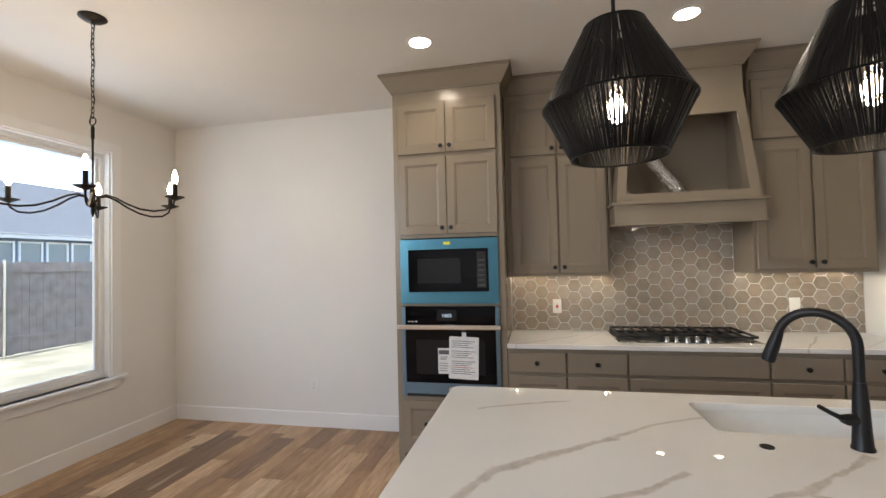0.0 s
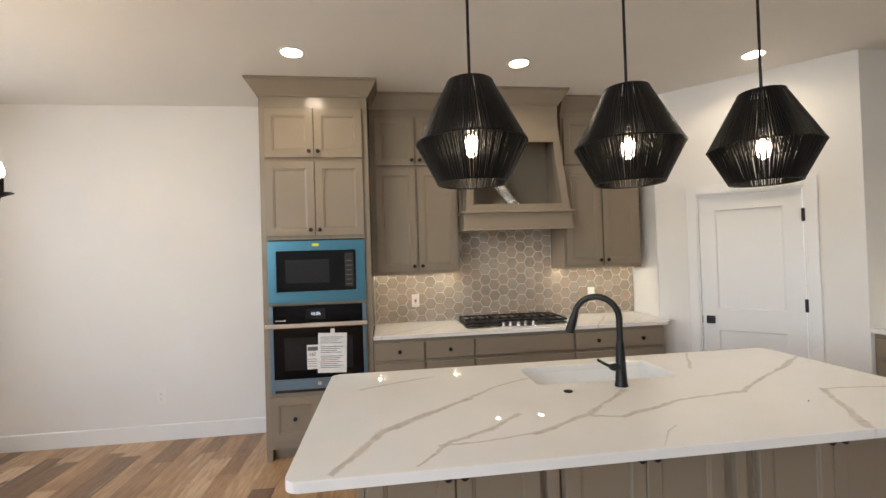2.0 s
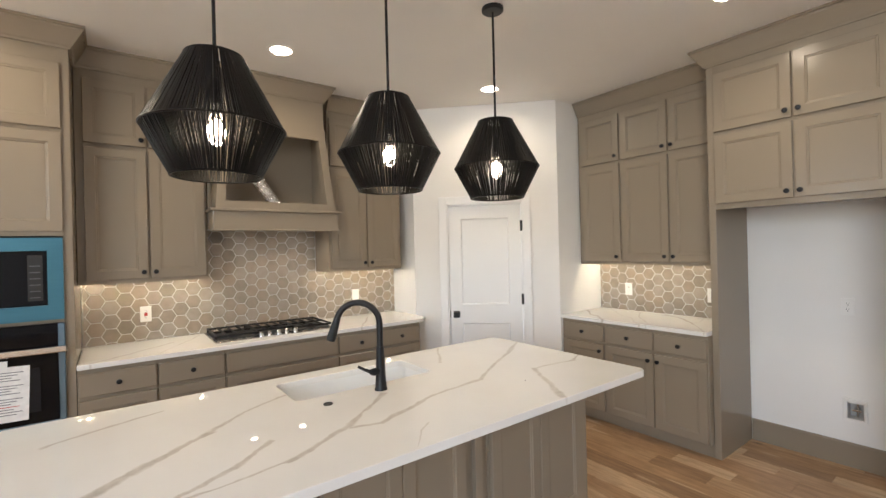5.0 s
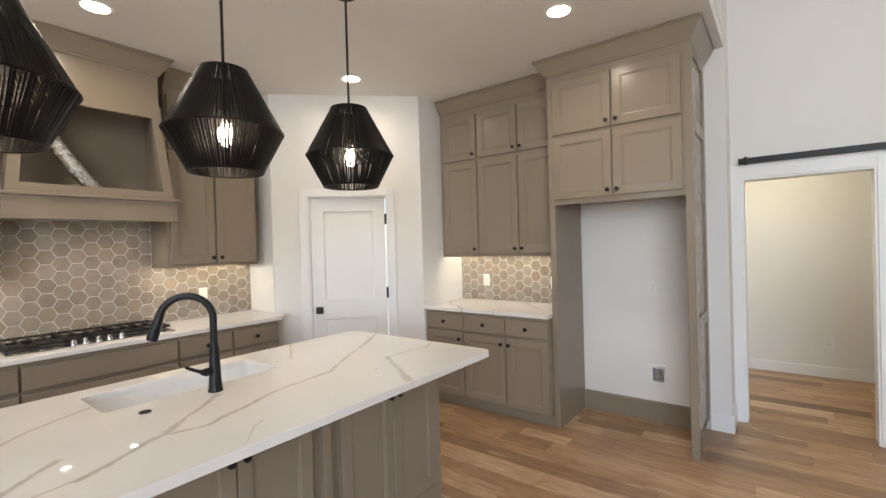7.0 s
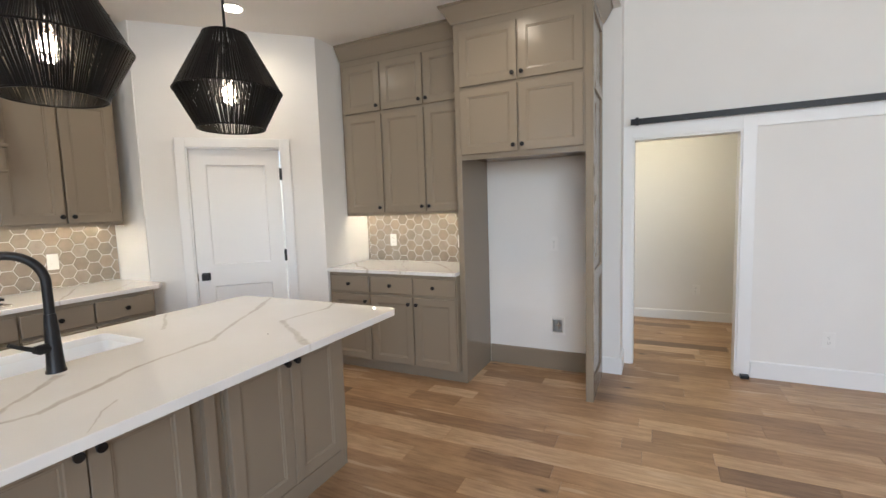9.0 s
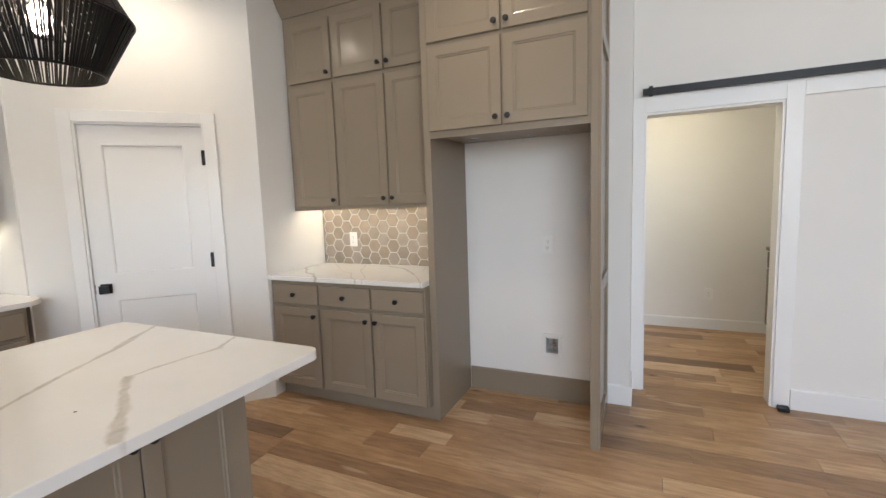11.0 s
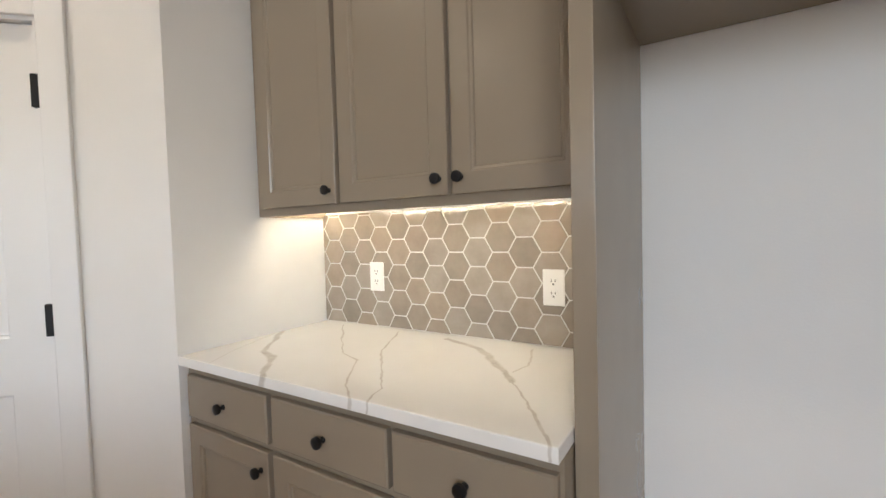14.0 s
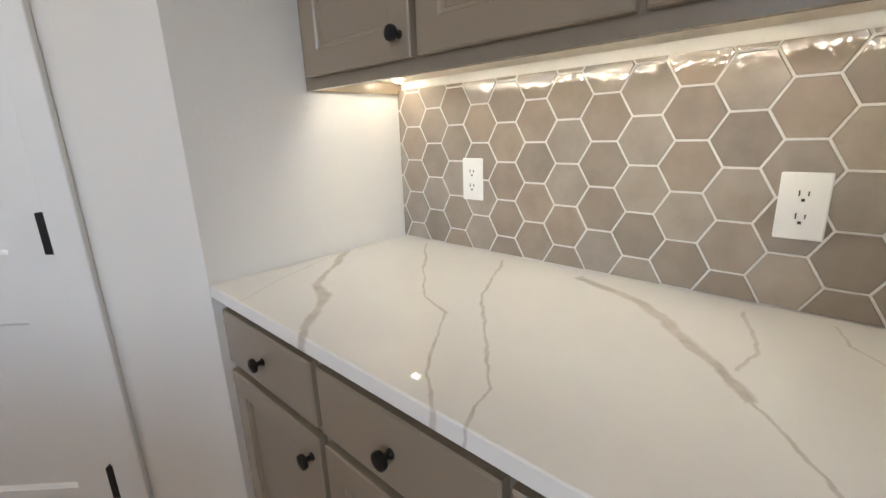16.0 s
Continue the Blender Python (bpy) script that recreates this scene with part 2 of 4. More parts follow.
STRAW = plain("dry_grass_and_dirt", (0.30, 0.28, 0.20), 0.95, 0, 0.2, 0.3, 1.2)


# ---- mesh helpers ----
def box(bm, x0, x1, y0, y1, z0, z1, bevel=0.0):
    r = bmesh.ops.create_cube(bm, size=1.0)
    for v in r["verts"]:
        v.co = Vector((x0 + (v.co.x + 0.5) * (x1 - x0), y0 + (v.co.y + 0.5) * (y1 - y0), z0 + (v.co.z + 0.5) * (z1 - z0)))
    if bevel:
        es = list({e for v in r["verts"] for e in v.link_edges})
        bmesh.ops.bevel(bm, geom=es, offset=bevel, segments=2, affect="EDGES", profile=0.5)
    return bm


def boxes(*dims, bevel=0.0):
    bm = bmesh.new()
    for d in dims:
        box(bm, *d, bevel=bevel)
    return bm


def lathe(profile, n=24, bm=None, at=(0, 0, 0), axis="Z"):
    """Revolves (radius, height) pairs about an axis through the point at."""
    bm = bm or bmesh.new()
    rings = []
    for r, h in profile:
        ring = []
        for i in range(n):
            a = 2 * math.pi * i / n
            c, s = r * math.cos(a), r * math.sin(a)
            p = {"Z": (c, s, h), "Y": (c, h, s), "X": (h, c, s)}[axis]
            ring.append(bm.verts.new(Vector(p) + Vector(at)))
        rings.append(ring)
    for a, b in zip(rings, rings[1:]):
        for i in range(n):
            bm.faces.new((a[i], a[(i + 1) % n], b[(i + 1) % n], b[i]))
    for ring in (rings[0], rings[-1]):
        bm.faces.new(ring)
    bmesh.ops.recalc_face_normals(bm, faces=bm.faces[:])
    return bm


def tube(points, radius, n=10, bm=None, radii=None):
    bm = bm or bmesh.new()
    pts = [Vector(p) for p in points]
    rings, up = [], None
    for i, p in enumerate(pts):
        d = (pts[min(i + 1, len(pts) - 1)] - pts[max(i - 1, 0)]).normalized()
        if up is None:
            up = Vector((0, 0, 1)) if abs(d.z) < 0.9 else Vector((1, 0, 0))
        side = d.cross(up).normalized()
        up = side.cross(d).normalized()
        r = radii[i] if radii else radius
        rings.append([bm.verts.new(p + r * (math.cos(a) * side + math.sin(a) * up)) for a in (2 * math.pi * k / n for k in range(n))])
    for a, b in zip(rings, rings[1:]):
        for k in range(n):
            bm.faces.new((a[k], a[(k + 1) % n], b[(k + 1) % n], b[k]))
    bm.faces.new(rings[0])
    bm.faces.new(rings[-1])
    bmesh.ops.recalc_face_normals(bm, faces=bm.faces[:])
    return bm


def sweep(path, profile, bm=None):
    """A moulding: profile (outward, z) carried along a path in plan, mitred; outward is to the right of the way."""
    bm = bm or bmesh.new()
    pts = [Vector((*p, 0)) for p in path]
    segs = [(b - a).normalized() for a, b in zip(pts, pts[1:])]
    norm = [Vector((d.y, -d.x, 0)) for d in segs]
    rows = []
    for i, p in enumerate(pts):
        if i == 0:
            mv = norm[0]
        elif i == len(pts) - 1:
            mv = norm[-1]
        else:
            mv = norm[i - 1] + norm[i]
            mv = mv / mv.dot(norm[i])
        rows.append([bm.verts.new(p + mv * o + Vector((0, 0, z))) for o, z in profile])
    k = len(profile)
    for a, b in zip(rows, rows[1:]):
        for i in range(k):
            bm.faces.new((a[i], a[(i + 1) % k], b[(i + 1) % k], b[i]))
    bm.faces.new(rows[0])
    bm.faces.new(rows[-1])
    bmesh.ops.recalc_face_normals(bm, faces=bm.faces[:])
    return bm


def rings_mesh(rings):
    """Concentric rectangles (x0, x1, z0, z1, y) joined into one panel."""
    bm = bmesh.new()
    vs = [[bm.verts.new(p) for p in ((x0, y, z0), (x1, y, z0), (x1, y, z1), (x0, y, z1))] for x0, x1, z0, z1, y in rings]
    for a, b in zip(vs, vs[1:]):
        for i in range(4):
            bm.faces.new((a[i], a[(i + 1) % 4], b[(i + 1) % 4], b[i]))
    bm.faces.new(vs[0])
    bm.faces.new(vs[-1])
    bmesh.ops.recalc_face_normals(bm, faces=bm.faces[:])
    return bm


def shaker(w, h, rail=0.058, t=0.02):
    e, r = 0.003, rail
    q = lambda d, y: (d, w - d, d, h - d, y)
    return rings_mesh([q(0, 0), q(0, -t + e), q(e, -t), q(r, -t), q(r + 0.004, -t + 0.004), q(r + 0.011, -t + 0.005), q(r + 0.014, -t + 0.010)])


def slab(w, h, t=0.02):
    e = 0.004
    q = lambda d, y: (d, w - d, d, h - d, y)
    return rings_mesh([q(0, 0), q(0, -t + e), q(e, -t)])


def mesh_object(name, bm, mat, smooth=False):
    me = bpy.data.meshes.new(name)
    bm.to_mesh(me)
    bm.free()
    me.materials.append(mat)
    if smooth:
        me.shade_smooth()
        me.set_sharp_from_angle(angle=radians(35))
    return new(name, me)


def part(name, bm, mat, parent, label="", at=None, smooth=False):
    ob = mesh_object(name, bm, mat, smooth)
    ob.parent = parent
    if at is not None:
        ob.matrix_basis = at if isinstance(at, Matrix) else Matrix.Translation(at)
    if label:
        ob["label"] = label
    return ob


def share(name, me, parent, at):
    ob = new(name, me)
    ob.parent = parent
    ob.matrix_basis = at if isinstance(at, Matrix) else Matrix.Translation(at)
    return ob


def thing(name, label, category, m=None, group=""):
    ob = new(name)
    ob.empty_display_size = 0.1
    if m is not None:
        ob.matrix_basis = m
    return tagged(ob, label, category, group)


def solid(name, bm, mat, label, category, m=None, group="", smooth=False):
    ob = mesh_object(name, bm, mat, smooth)
    if m is not None:
        ob.matrix_basis = m
    return tagged(ob, label, category, group)


def structure(name, bm, mat, label="", category=""):
    ob = mesh_object(name, bm, mat)
    return tagged(ob, label, category, "", "structure")


def area(name, m, sx, sy, watts, col, shape="RECTANGLE", spread=180):
    l = bpy.data.lights.new(name, "AREA")
    l.shape, l.size, l.size_y, l.energy, l.color, l.spread = shape, sx, sy, watts, col, radians(spread)
    ob = new(name, l)
    ob.matrix_basis = m
    return ob


WARM = (1.0, 0.78, 0.52)
H = 2.925
HG = 3.95        # great room ceiling
XW, YN, XE = -1.56, 5.0, 6.0
XB, YJ = 6.37, 1.19   # wall of the sliding door, and where it steps back
YS = -4.6
T = 0.14

# ---- walls, floor, ceilings ----
WY0, WY1, WZ0, WZ1 = 2.39, 4.30, 0.59, 2.52   # dining window opening
# the opening at y -3.4 to 0.4 is unseen, assumed for its daylight
structure("wall_west", boxes((XW - T, XW, YS, -3.4, 0, HG), (XW - T, XW, 0.4, WY0, 0, HG), (XW - T, XW, -3.4, 0.4, 3.5, HG), (XW - T, XW, -3.4, 0.4, 0, 1.0), (XW - T, XW, WY1, YN + T, 0, HG), (XW - T, XW, WY0, WY1, 0, WZ0), (XW - T, XW, WY0, WY1, WZ1, HG)), WALL, "off-white painted wall with a large window opening", "wall")
structure("wall_north", boxes((XW, 4.365, YN, YN + T, 0, H)), WALL, "off-white painted kitchen and dining wall", "wall")
structure("wall_pantry_side", boxes((4.365, 4.465, 4.58, YN + T, 0, H)), WALL, "short off-white painted wall beside the counter", "wall")
structure("wall_nook_side", boxes((5.345, XE + T, 3.61, 3.61 + 0.1, 0, H)), WALL, "short off-white painted wall at the coffee counter", "wall")
structure("wall_east", boxes((XE, XE + T, 1.375, 1.642, 0, H), (XE, XE + T, 1.726, 3.61, 0, H), (XE, XE + T, 1.642, 1.726, 0, 0.318), (XE, XE + T, 1.642, 1.726, 0.434, H), (XE + 0.07, XB, YJ, 1.375, 0, HG)), WALL, "off-white painted wall behind cabinets", "wall")
DY0, DY1, DZ = 0.340, 1.118, 1.953
structure("wall_barn_door", boxes((XB, XB + T, YS, DY0, 0, HG), (XB, XB + T, DY1, YJ + 0.3, 0, HG), (XB, XB + T, DY0, DY1, DZ, HG)), WALL, "tall off-white wall with a doorway", "wall")
structure("wall_south", boxes((XW - T, XB + T, YS - T, YS, 0, HG)), WALL, "off-white painted wall of the great room", "wall")
structure("ceiling_kitchen", boxes((XW - T, XB, YJ + 0.005, YN + T, H, H + 0.1)), CEIL, "flat off-white ceiling", "ceiling")
structure("wall_header", boxes((XW, XE + 0.07, YJ + 0.002, YJ + 0.1, H + 0.1, HG)), WALL, "off-white header above the kitchen ceiling edge", "wall")
structure("ceiling_great_room", boxes((XW - T, XB + T, YS - T, YJ + 0.1, HG, HG + 0.1)), CEIL, "high off-white ceiling", "ceiling")
# room beyond the doorway
structure("wall_hall_far", boxes((8.15, 8.29, -1.0, 1.9, 0, 2.7)), WALL, "warm off-white wall of the room beyond", "wall")
structure("wall_hall_north", boxes((XB + T, 8.29, 1.76, 1.90, 0, 2.7)), WALL, "warm off-white wall", "wall")
structure("wall_hall_south", boxes((XB + T, 8.29, -0.76, -0.62, 0, 2.7)), WALL, "warm off-white wall", "wall")
structure("ceiling_hall", boxes((XB + T, 8.29, -1.0, 1.9, 2.7, 2.8)), CEIL, "flat off-white ceiling", "ceiling")


def bb(path, h=0.135, t=0.015):
    return sweep(path, [(0, 0), (t, 0), (t, h - 0.008), (t - 0.004, h), (0, h)])


structure("baseboard", bb([(XW, 0.4), (XW, YN), (0.988, YN)]), TRIM, "tall white painted baseboard", "baseboard")
structure("baseboard_jog", bb([(XE + 0.07, 1.33), (XE + 0.07, YJ), (XB, YJ), (XB, YJ - 0.002)]), TRIM, "tall white painted baseboard", "baseboard")
structure("baseboard_great_room", bb([(XB, DY0 - 0.095), (XB, YS)]), TRIM, "tall white painted baseboard", "baseboard")
structure("baseboard_hall", bb([(8.15, 1.76), (8.15, 0.0)], 0.11), TRIM, "white painted baseboard", "baseboard")
structure("baseboard_alcove", bb([(XE, 2.288), (XE, 1.376)], 0.165), CAB, "taupe painted baseboard inside the refrigerator alcove", "baseboard")

# pantry wall at 45 degrees, with its door; local x runs along the wall, local y into it
PA, PB = Vector((4.365, 4.59)), Vector((5.345, 3.61))
PL = (PB - PA).length
PM = pose(PA.x, PA.y, 0, 0, 0, -45)
D0, D1, DH = 0.330, 1.053, 1.978
pw = structure("wall_pantry", boxes((0, D0, 0, 0.1, 0, H), (D1, PL, 0, 0.1, 0, H), (D0, D1, 0, 0.1, DH, H)), WALL, "off-white angled wall with the pantry door", "wall")
pw.matrix_basis = PM


def casing(x0, x1, h, w=0.075, t=0.018):
    """Flat door casing with a stepped inner edge, round an opening in the plane y = 0."""
    bm = bmesh.new()
    for d in ((x0 - w, x0, 0, h + w), (x1, x1 + w, 0, h + w), (x0, x1, h, h + w)):
        box(bm, d[0], d[1], -t, 0, d[2], d[3], bevel=0.003)
    for d in ((x0, x0 + 0.012, 0, h), (x1 - 0.012, x1, 0, h), (x0 + 0.012, x1 - 0.012, h - 0.012, h)):
        box(bm, d[0], d[1], -0.006, 0.098, d[2], d[3])
    return bm


pt = structure("door_trim_pantry", casing(D0, D1, DH), TRIM, "white painted door casing", "trim")
pt.matrix_basis = PM


def pantry_door():
    w, h = D1 - D0 - 0.030, DH - 0.022
    d = tagged(thing("door_1", "closed white two-panel pantry door with black hardware", "door", PM @ pose(D0 + 0.015, 0.014, 0.006)), kind="structure")
    st, z0, z1, z2, z3 = 0.118, 0.325, 0.824, 1.002, h - 0.122
    bm = boxes((0, st, 0, 0.035, 0, h), (w - st, w, 0, 0.035, 0, h), (st, w - st, 0, 0.035, 0, z0), (st, w - st, 0, 0.035, z1, z2), (st, w - st, 0, 0.035, z3, h))
    part("door_frame", bm, TRIM, d)
    for nm, a, c in (("door_panel_upper", z2, z3), ("door_panel_lower", z0, z1)):
        q = lambda i, y: (i, w - 2 * st - i, i, c - a - i, y)
        part(nm, rings_mesh([q(0, 0.034), q(0, 0.002), q(0.006, 0.006), q(0.009, 0.012)]), TRIM, d, at=(st, 0, a))
    # square rose with a lever
    lock = part("door_handle", boxes((-0.032, 0.032, -0.010, 0, -0.032, 0.032), (-0.014, 0.014, -0.045, -0.010, -0.014, 0.014), (-0.026, 0.026, -0.062, -0.045, -0.026, 0.026), bevel=0.002), BLACK, d, "square black door knob", at=(0.062, 0, 0.908))
    part("latch_plate", boxes((-0.008, 0.0, -0.004, 0.0, -0.03, 0.03)), CHROME, d, "steel latch plate", at=(0.004, 0, 0.908))
    for z in (0.358, 1.054, 1.751):
        part("hinge", boxes((-0.006, 0.016, -0.030, -0.001, -0.05, 0.05), bevel=0.003), BLACK, d, "black hinge", at=(w - 0.001, 0, z))
    return d


pantry_door()
b1 = structure("baseboard_pantry", bb([(D1 + 0.076, 0), (PL, 0)]), TRIM, "tall white painted baseboard", "baseboard")
b1.matrix_basis = PM

# doorway of the sliding door: jambs, casings, header board
bm = boxes((XB - 0.018, XB, DY1, DY1 + 0.085, 0, 2.05), (XB - 0.018, XB, DY0 - 0.09, DY0, 0, 2.05), (XB - 0.020, XB, -1.6, DY1 + 0.085, 2.05, 2.06),
           (XB - 0.018, XB, DY0, DY1, DZ, 2.05), (XB - 0.018, XB, -1.6, DY0 - 0.09, 1.965, 2.05), bevel=0.002)
for d in ((XB - 0.004, XB + T + 0.004, DY1 - 0.014, DY1, 0, DZ), (XB - 0.004, XB + T + 0.004, DY0, DY0 + 0.014, 0, DZ), (XB - 0.004, XB + T + 0.004, DY0 + 0.014, DY1 - 0.014, DZ - 0.014, DZ)):
    box(bm, *d)
structure("door_trim_barn", bm, TRIM, "white painted casing and header board of the doorway", "trim")
trk = thing("barn_door_track", "long flat black steel sliding door track above the doorway", "door track", pose(XB, 0, 2.083))
part("rail", boxes((-0.055, -0.045, -1.55, 1.134, -0.024, 0.024), bevel=0.001), BLACK, trk)
for y in (1.06, 0.45, -0.15, -0.62, -1.1):
    part("spacer", lathe([(0.012, -0.06), (0.012, -0.0)], 12, axis="X"), BLACK, trk, at=(0, y, 0))
for y in (1.085, -0.66):
    part("end_stop", boxes((-0.066, -0.040, -0.012, 0.012, -0.030, 0.034), bevel=0.002), BLACK, trk, at=(0, y, 0))
solid("floor_guide", boxes((-0.075, -0.022, -0.03, 0.03, 0, 0.028), bevel=0.004), BLACK, "small black floor guide for a sliding door", "door guide", pose(XB, 0.288, 0))

# ---- dining window ----
win = tagged(thing("window_1", "large white-framed picture window over the yard", "window"), kind="structure")


def frame_x(x0, x1, y0, y1, z0, z1, w, bevel=0.002):
    return boxes((x0, x1, y0, y0 + w, z0, z1), (x0, x1, y1 - w, y1, z0, z1), (x0, x1, y0 + w, y1 - w, z0, z0 + w), (x0, x1, y0 + w, y1 - w, z1 - w, z1), bevel=bevel)


part("window_frame", frame_x(XW - 0.115, XW - 0.055, WY0, WY1, WZ0, WZ1, 0.05), TRIM, win, "white vinyl frame")
part("window_sash", frame_x(XW - 0.10, XW - 0.07, WY0 + 0.052, WY1 - 0.052, WZ0 + 0.052, WZ1 - 0.052, 0.028), TRIM, win)
part("window_lining", boxes((XW - 0.055, XW - 0.001, WY0, WY0 + 0.012, WZ0, WZ1), (XW - 0.055, XW - 0.001, WY1 - 0.012, WY1, WZ0, WZ1), (XW - 0.055, XW - 0.001, WY0 + 0.012, WY1 - 0.012, WZ1 - 0.012, WZ1)), TRIM, win)
part("window_casing", boxes((XW, XW + 0.018, WY0 - 0.085, WY0, WZ0, WZ1 + 0.085), (XW, XW + 0.018, WY1, WY1 + 0.085, WZ0, WZ1 + 0.085), (XW, XW + 0.018, WY0, WY1, WZ1, WZ1 + 0.085), bevel=0.003), TRIM, win)
part("window_sill", boxes((XW - 0.06, XW + 0.045, WY0 - 0.12, WY1 + 0.13, WZ0 - 0.025, WZ0), (XW, XW + 0.014, WY0 - 0.085, WY1 + 0.085, WZ0 - 0.10, WZ0 - 0.025), bevel=0.004), TRIM, win)
pane = part("pane", boxes((XW - 0.088, XW - 0.084, WY0 + 0.08, WY1 - 0.08, WZ0 + 0.08, WZ1 - 0.08)), BAKE, win, "clear window glass")
pane.visible_shadow = False

# ---- cabinets: local x along the front, y into the depth, z up ----
KNOB = lathe([(0.0085, 0.0), (0.0085, -0.003), (0.0055, -0.006), (0.0055, -0.015), (0.0155, -0.018), (0.0165, -0.022), (0.0155, -0.027), (0.010, -0.029)], 14, axis="Y")
KNOB_MESH = bpy.data.meshes.new("knob")
KNOB.to_mesh(KNOB_MESH)
KNOB.free()
KNOB_MESH.materials.append(BLACK)
KNOB_MESH.shade_smooth()
KNOB_MESH.set_sharp_from_angle(angle=radians(35))


def crown_profile(zb, zt, out=0.085):
    return [(0, zb), (0.010, zb), (0.014, zb + 0.012), (0.022, zb + 0.020), (0.045, zb + 0.055), (out - 0.012, zt - 0.028), (out - 0.010, zt - 0.016), (out, zt - 0.014), (out, zt), (0, zt)]


def front(cab, kind, x, z, w, h, knob=None, name=None, rail=0.058):
    """A door or drawer front at its lower left corner; knob: (x, z) on it, or a list of them."""
    ob = part(name or ("door" if kind == "shaker" else "drawer"), shaker(w, h, rail) if kind == "shaker" else slab(w, h), CAB, cab, at=(x, -0.001, z))
    for k in (knob if isinstance(knob, list) else [knob] if knob else []):
        share("knob", KNOB_MESH, ob, (k[0], -0.020, k[1]))
    return ob


def base_cabinet(name, label, m, w, columns, drawers_below=False, depth=0.60, group="", left_stile=0.0, kick=0.10, end_return=None):
    """Base unit: a row of slab drawers over doors or deep drawers. columns: (x, width, hinge) with hinge L, R or C."""
    cab = thing(name, label, "base cabinet", m, group)
    part("body", boxes((0, w, 0, depth, kick, 0.882), (0.0, w, 0.06, depth, 0, kick)), CAB, cab)
    for x, cw, hinge in columns:
        g = 0.006
        front(cab, "slab", x + g, 0.715, cw - 2 * g, 0.140, [((cw - 2 * g) * k, 0.070) for k in ((0.5,) if cw < 0.6 else ())], "drawer")
        h = 0.705 - kick - 0.025
        if drawers_below:
            ks = [(cw / 2 - g, h - 0.10)] if cw < 0.6 else [(cw * 0.27, h - 0.10), (cw * 0.73, h - 0.10)]
            front(cab, "shaker", x + g, kick + 0.012, cw - 2 * g, h, ks, "deep_drawer")
        else:
            kx = cw - 2 * g - 0.03 if hinge == "L" else 0.03
            front(cab, "shaker", x + g, kick + 0.012, cw - 2 * g, h, (kx, h - 0.055))
    return cab


def upper_cabinet(name, label, m, w, columns, z0, zs, zt, depth=0.335, crown_left=False, crown_right=False, category="wall cabinet", group="", left=0.0):
    """Wall unit with two rows of doors split at zs and a crown up to the ceiling."""
    cab = thing(name, label, category, m, group)
    part("body", boxes((0, w, 0, depth, z0 + 0.044, H - 0.012), (0, w, 0, 0.018, z0, z0 + 0.044), (0, 0.004, 0.018, depth, z0, z0 + 0.044), (w - 0.004, w, 0.018, depth, z0, z0 + 0.044)), CAB, cab)
    for x, cw, hinge in columns:
        g = 0.006
        dw = cw - 2 * g
        kx = dw - 0.028 if hinge == "L" else 0.028
        front(cab, "shaker", x + g, z0 + 0.028, dw, zs - z0 - 0.043, (kx, 0.045))
        front(cab, "shaker", x + g, zs + 0.012, dw, zt - zs - 0.012, (kx, 0.042))
    part("underside", boxes((0.004, w - 0.004, 0.022, depth - 0.014, z0 + 0.036, z0 + 0.0435)), CREAM, cab, "pale underside, the strip's warm light put into its cream")
    path = ([(0, depth - 0.003)] if crown_left else []) + [(0, 0), (w, 0)] + ([(w, depth - 0.003)] if crown_right else [])
    part("crown_moulding", sweep(path, crown_profile(2.795, H - 0.002)), CAB, cab)
    return cab


YF = 4.375      # face of the base units and the tower
YU = 4.665      # face of the wall units

# oven tower
tow = thing("oven_tower_cabinet", "tall taupe painted oven cabinet with crown moulding", "tall cabinet", pose(0.988, YF, 0))
W = 0.82
for x in (0, W - 0.045):
    part("side_panel", boxes((x, x + 0.045, 0, 0.62, 0, H - 0.012)), CAB, tow)
part("drawer_box", boxes((0.045, W - 0.045, 0, 0.62, 0.09, 0.515)), CAB, tow)
part("upper_box", boxes((0.045, W - 0.045, 0, 0.62, 1.685, H - 0.012)), CAB, tow)
part("back_panel", boxes((0.045, W - 0.045, 0.58, 0.62, 0.515, 1.685)), CAB, tow)
part("oven_shelf", boxes((0.045, W - 0.045, 0.0, 0.58, 1.180, 1.205)), CAB, tow)
part("toe_board", boxes((0.045, W - 0.045, 0.06, 0.08, 0, 0.09)), CAB, tow)
for x in (0.04, 0.412):
    front(tow, "shaker", x, 0.150, 0.367, 0.335, (0.184, 0.175), "deep_drawer")
for x, kx in ((0.04, 0.365 - 0.03), (0.412, 0.03)):
    front(tow, "shaker", x, 1.712, 0.367, 0.580, (kx, 0.045))
    front(tow, "shaker", x, 2.318, 0.367, 0.385, (kx, 0.045))
part("crown_moulding", sweep([(0, 0.62), (0, 0), (W, 0), (W, 0.29)], crown_profile(2.795, H - 0.002)), CAB, tow)

# microwave
mw = thing("built_in_microwave", "built-in microwave with blue film on its steel trim", "microwave", pose(1.033, YF, 1.200))
mW, mH = 0.73, 0.475


def ring_frame(w, h, b, t, e=0.004):
    bm = bmesh.new()
    for d in ((0, w, 0, b), (0, w, h - b, h), (0, b, b, h - b), (w - b, w, b, h - b)):
        box(bm, d[0], d[1], -t, 0, d[2], d[3])
    return bm


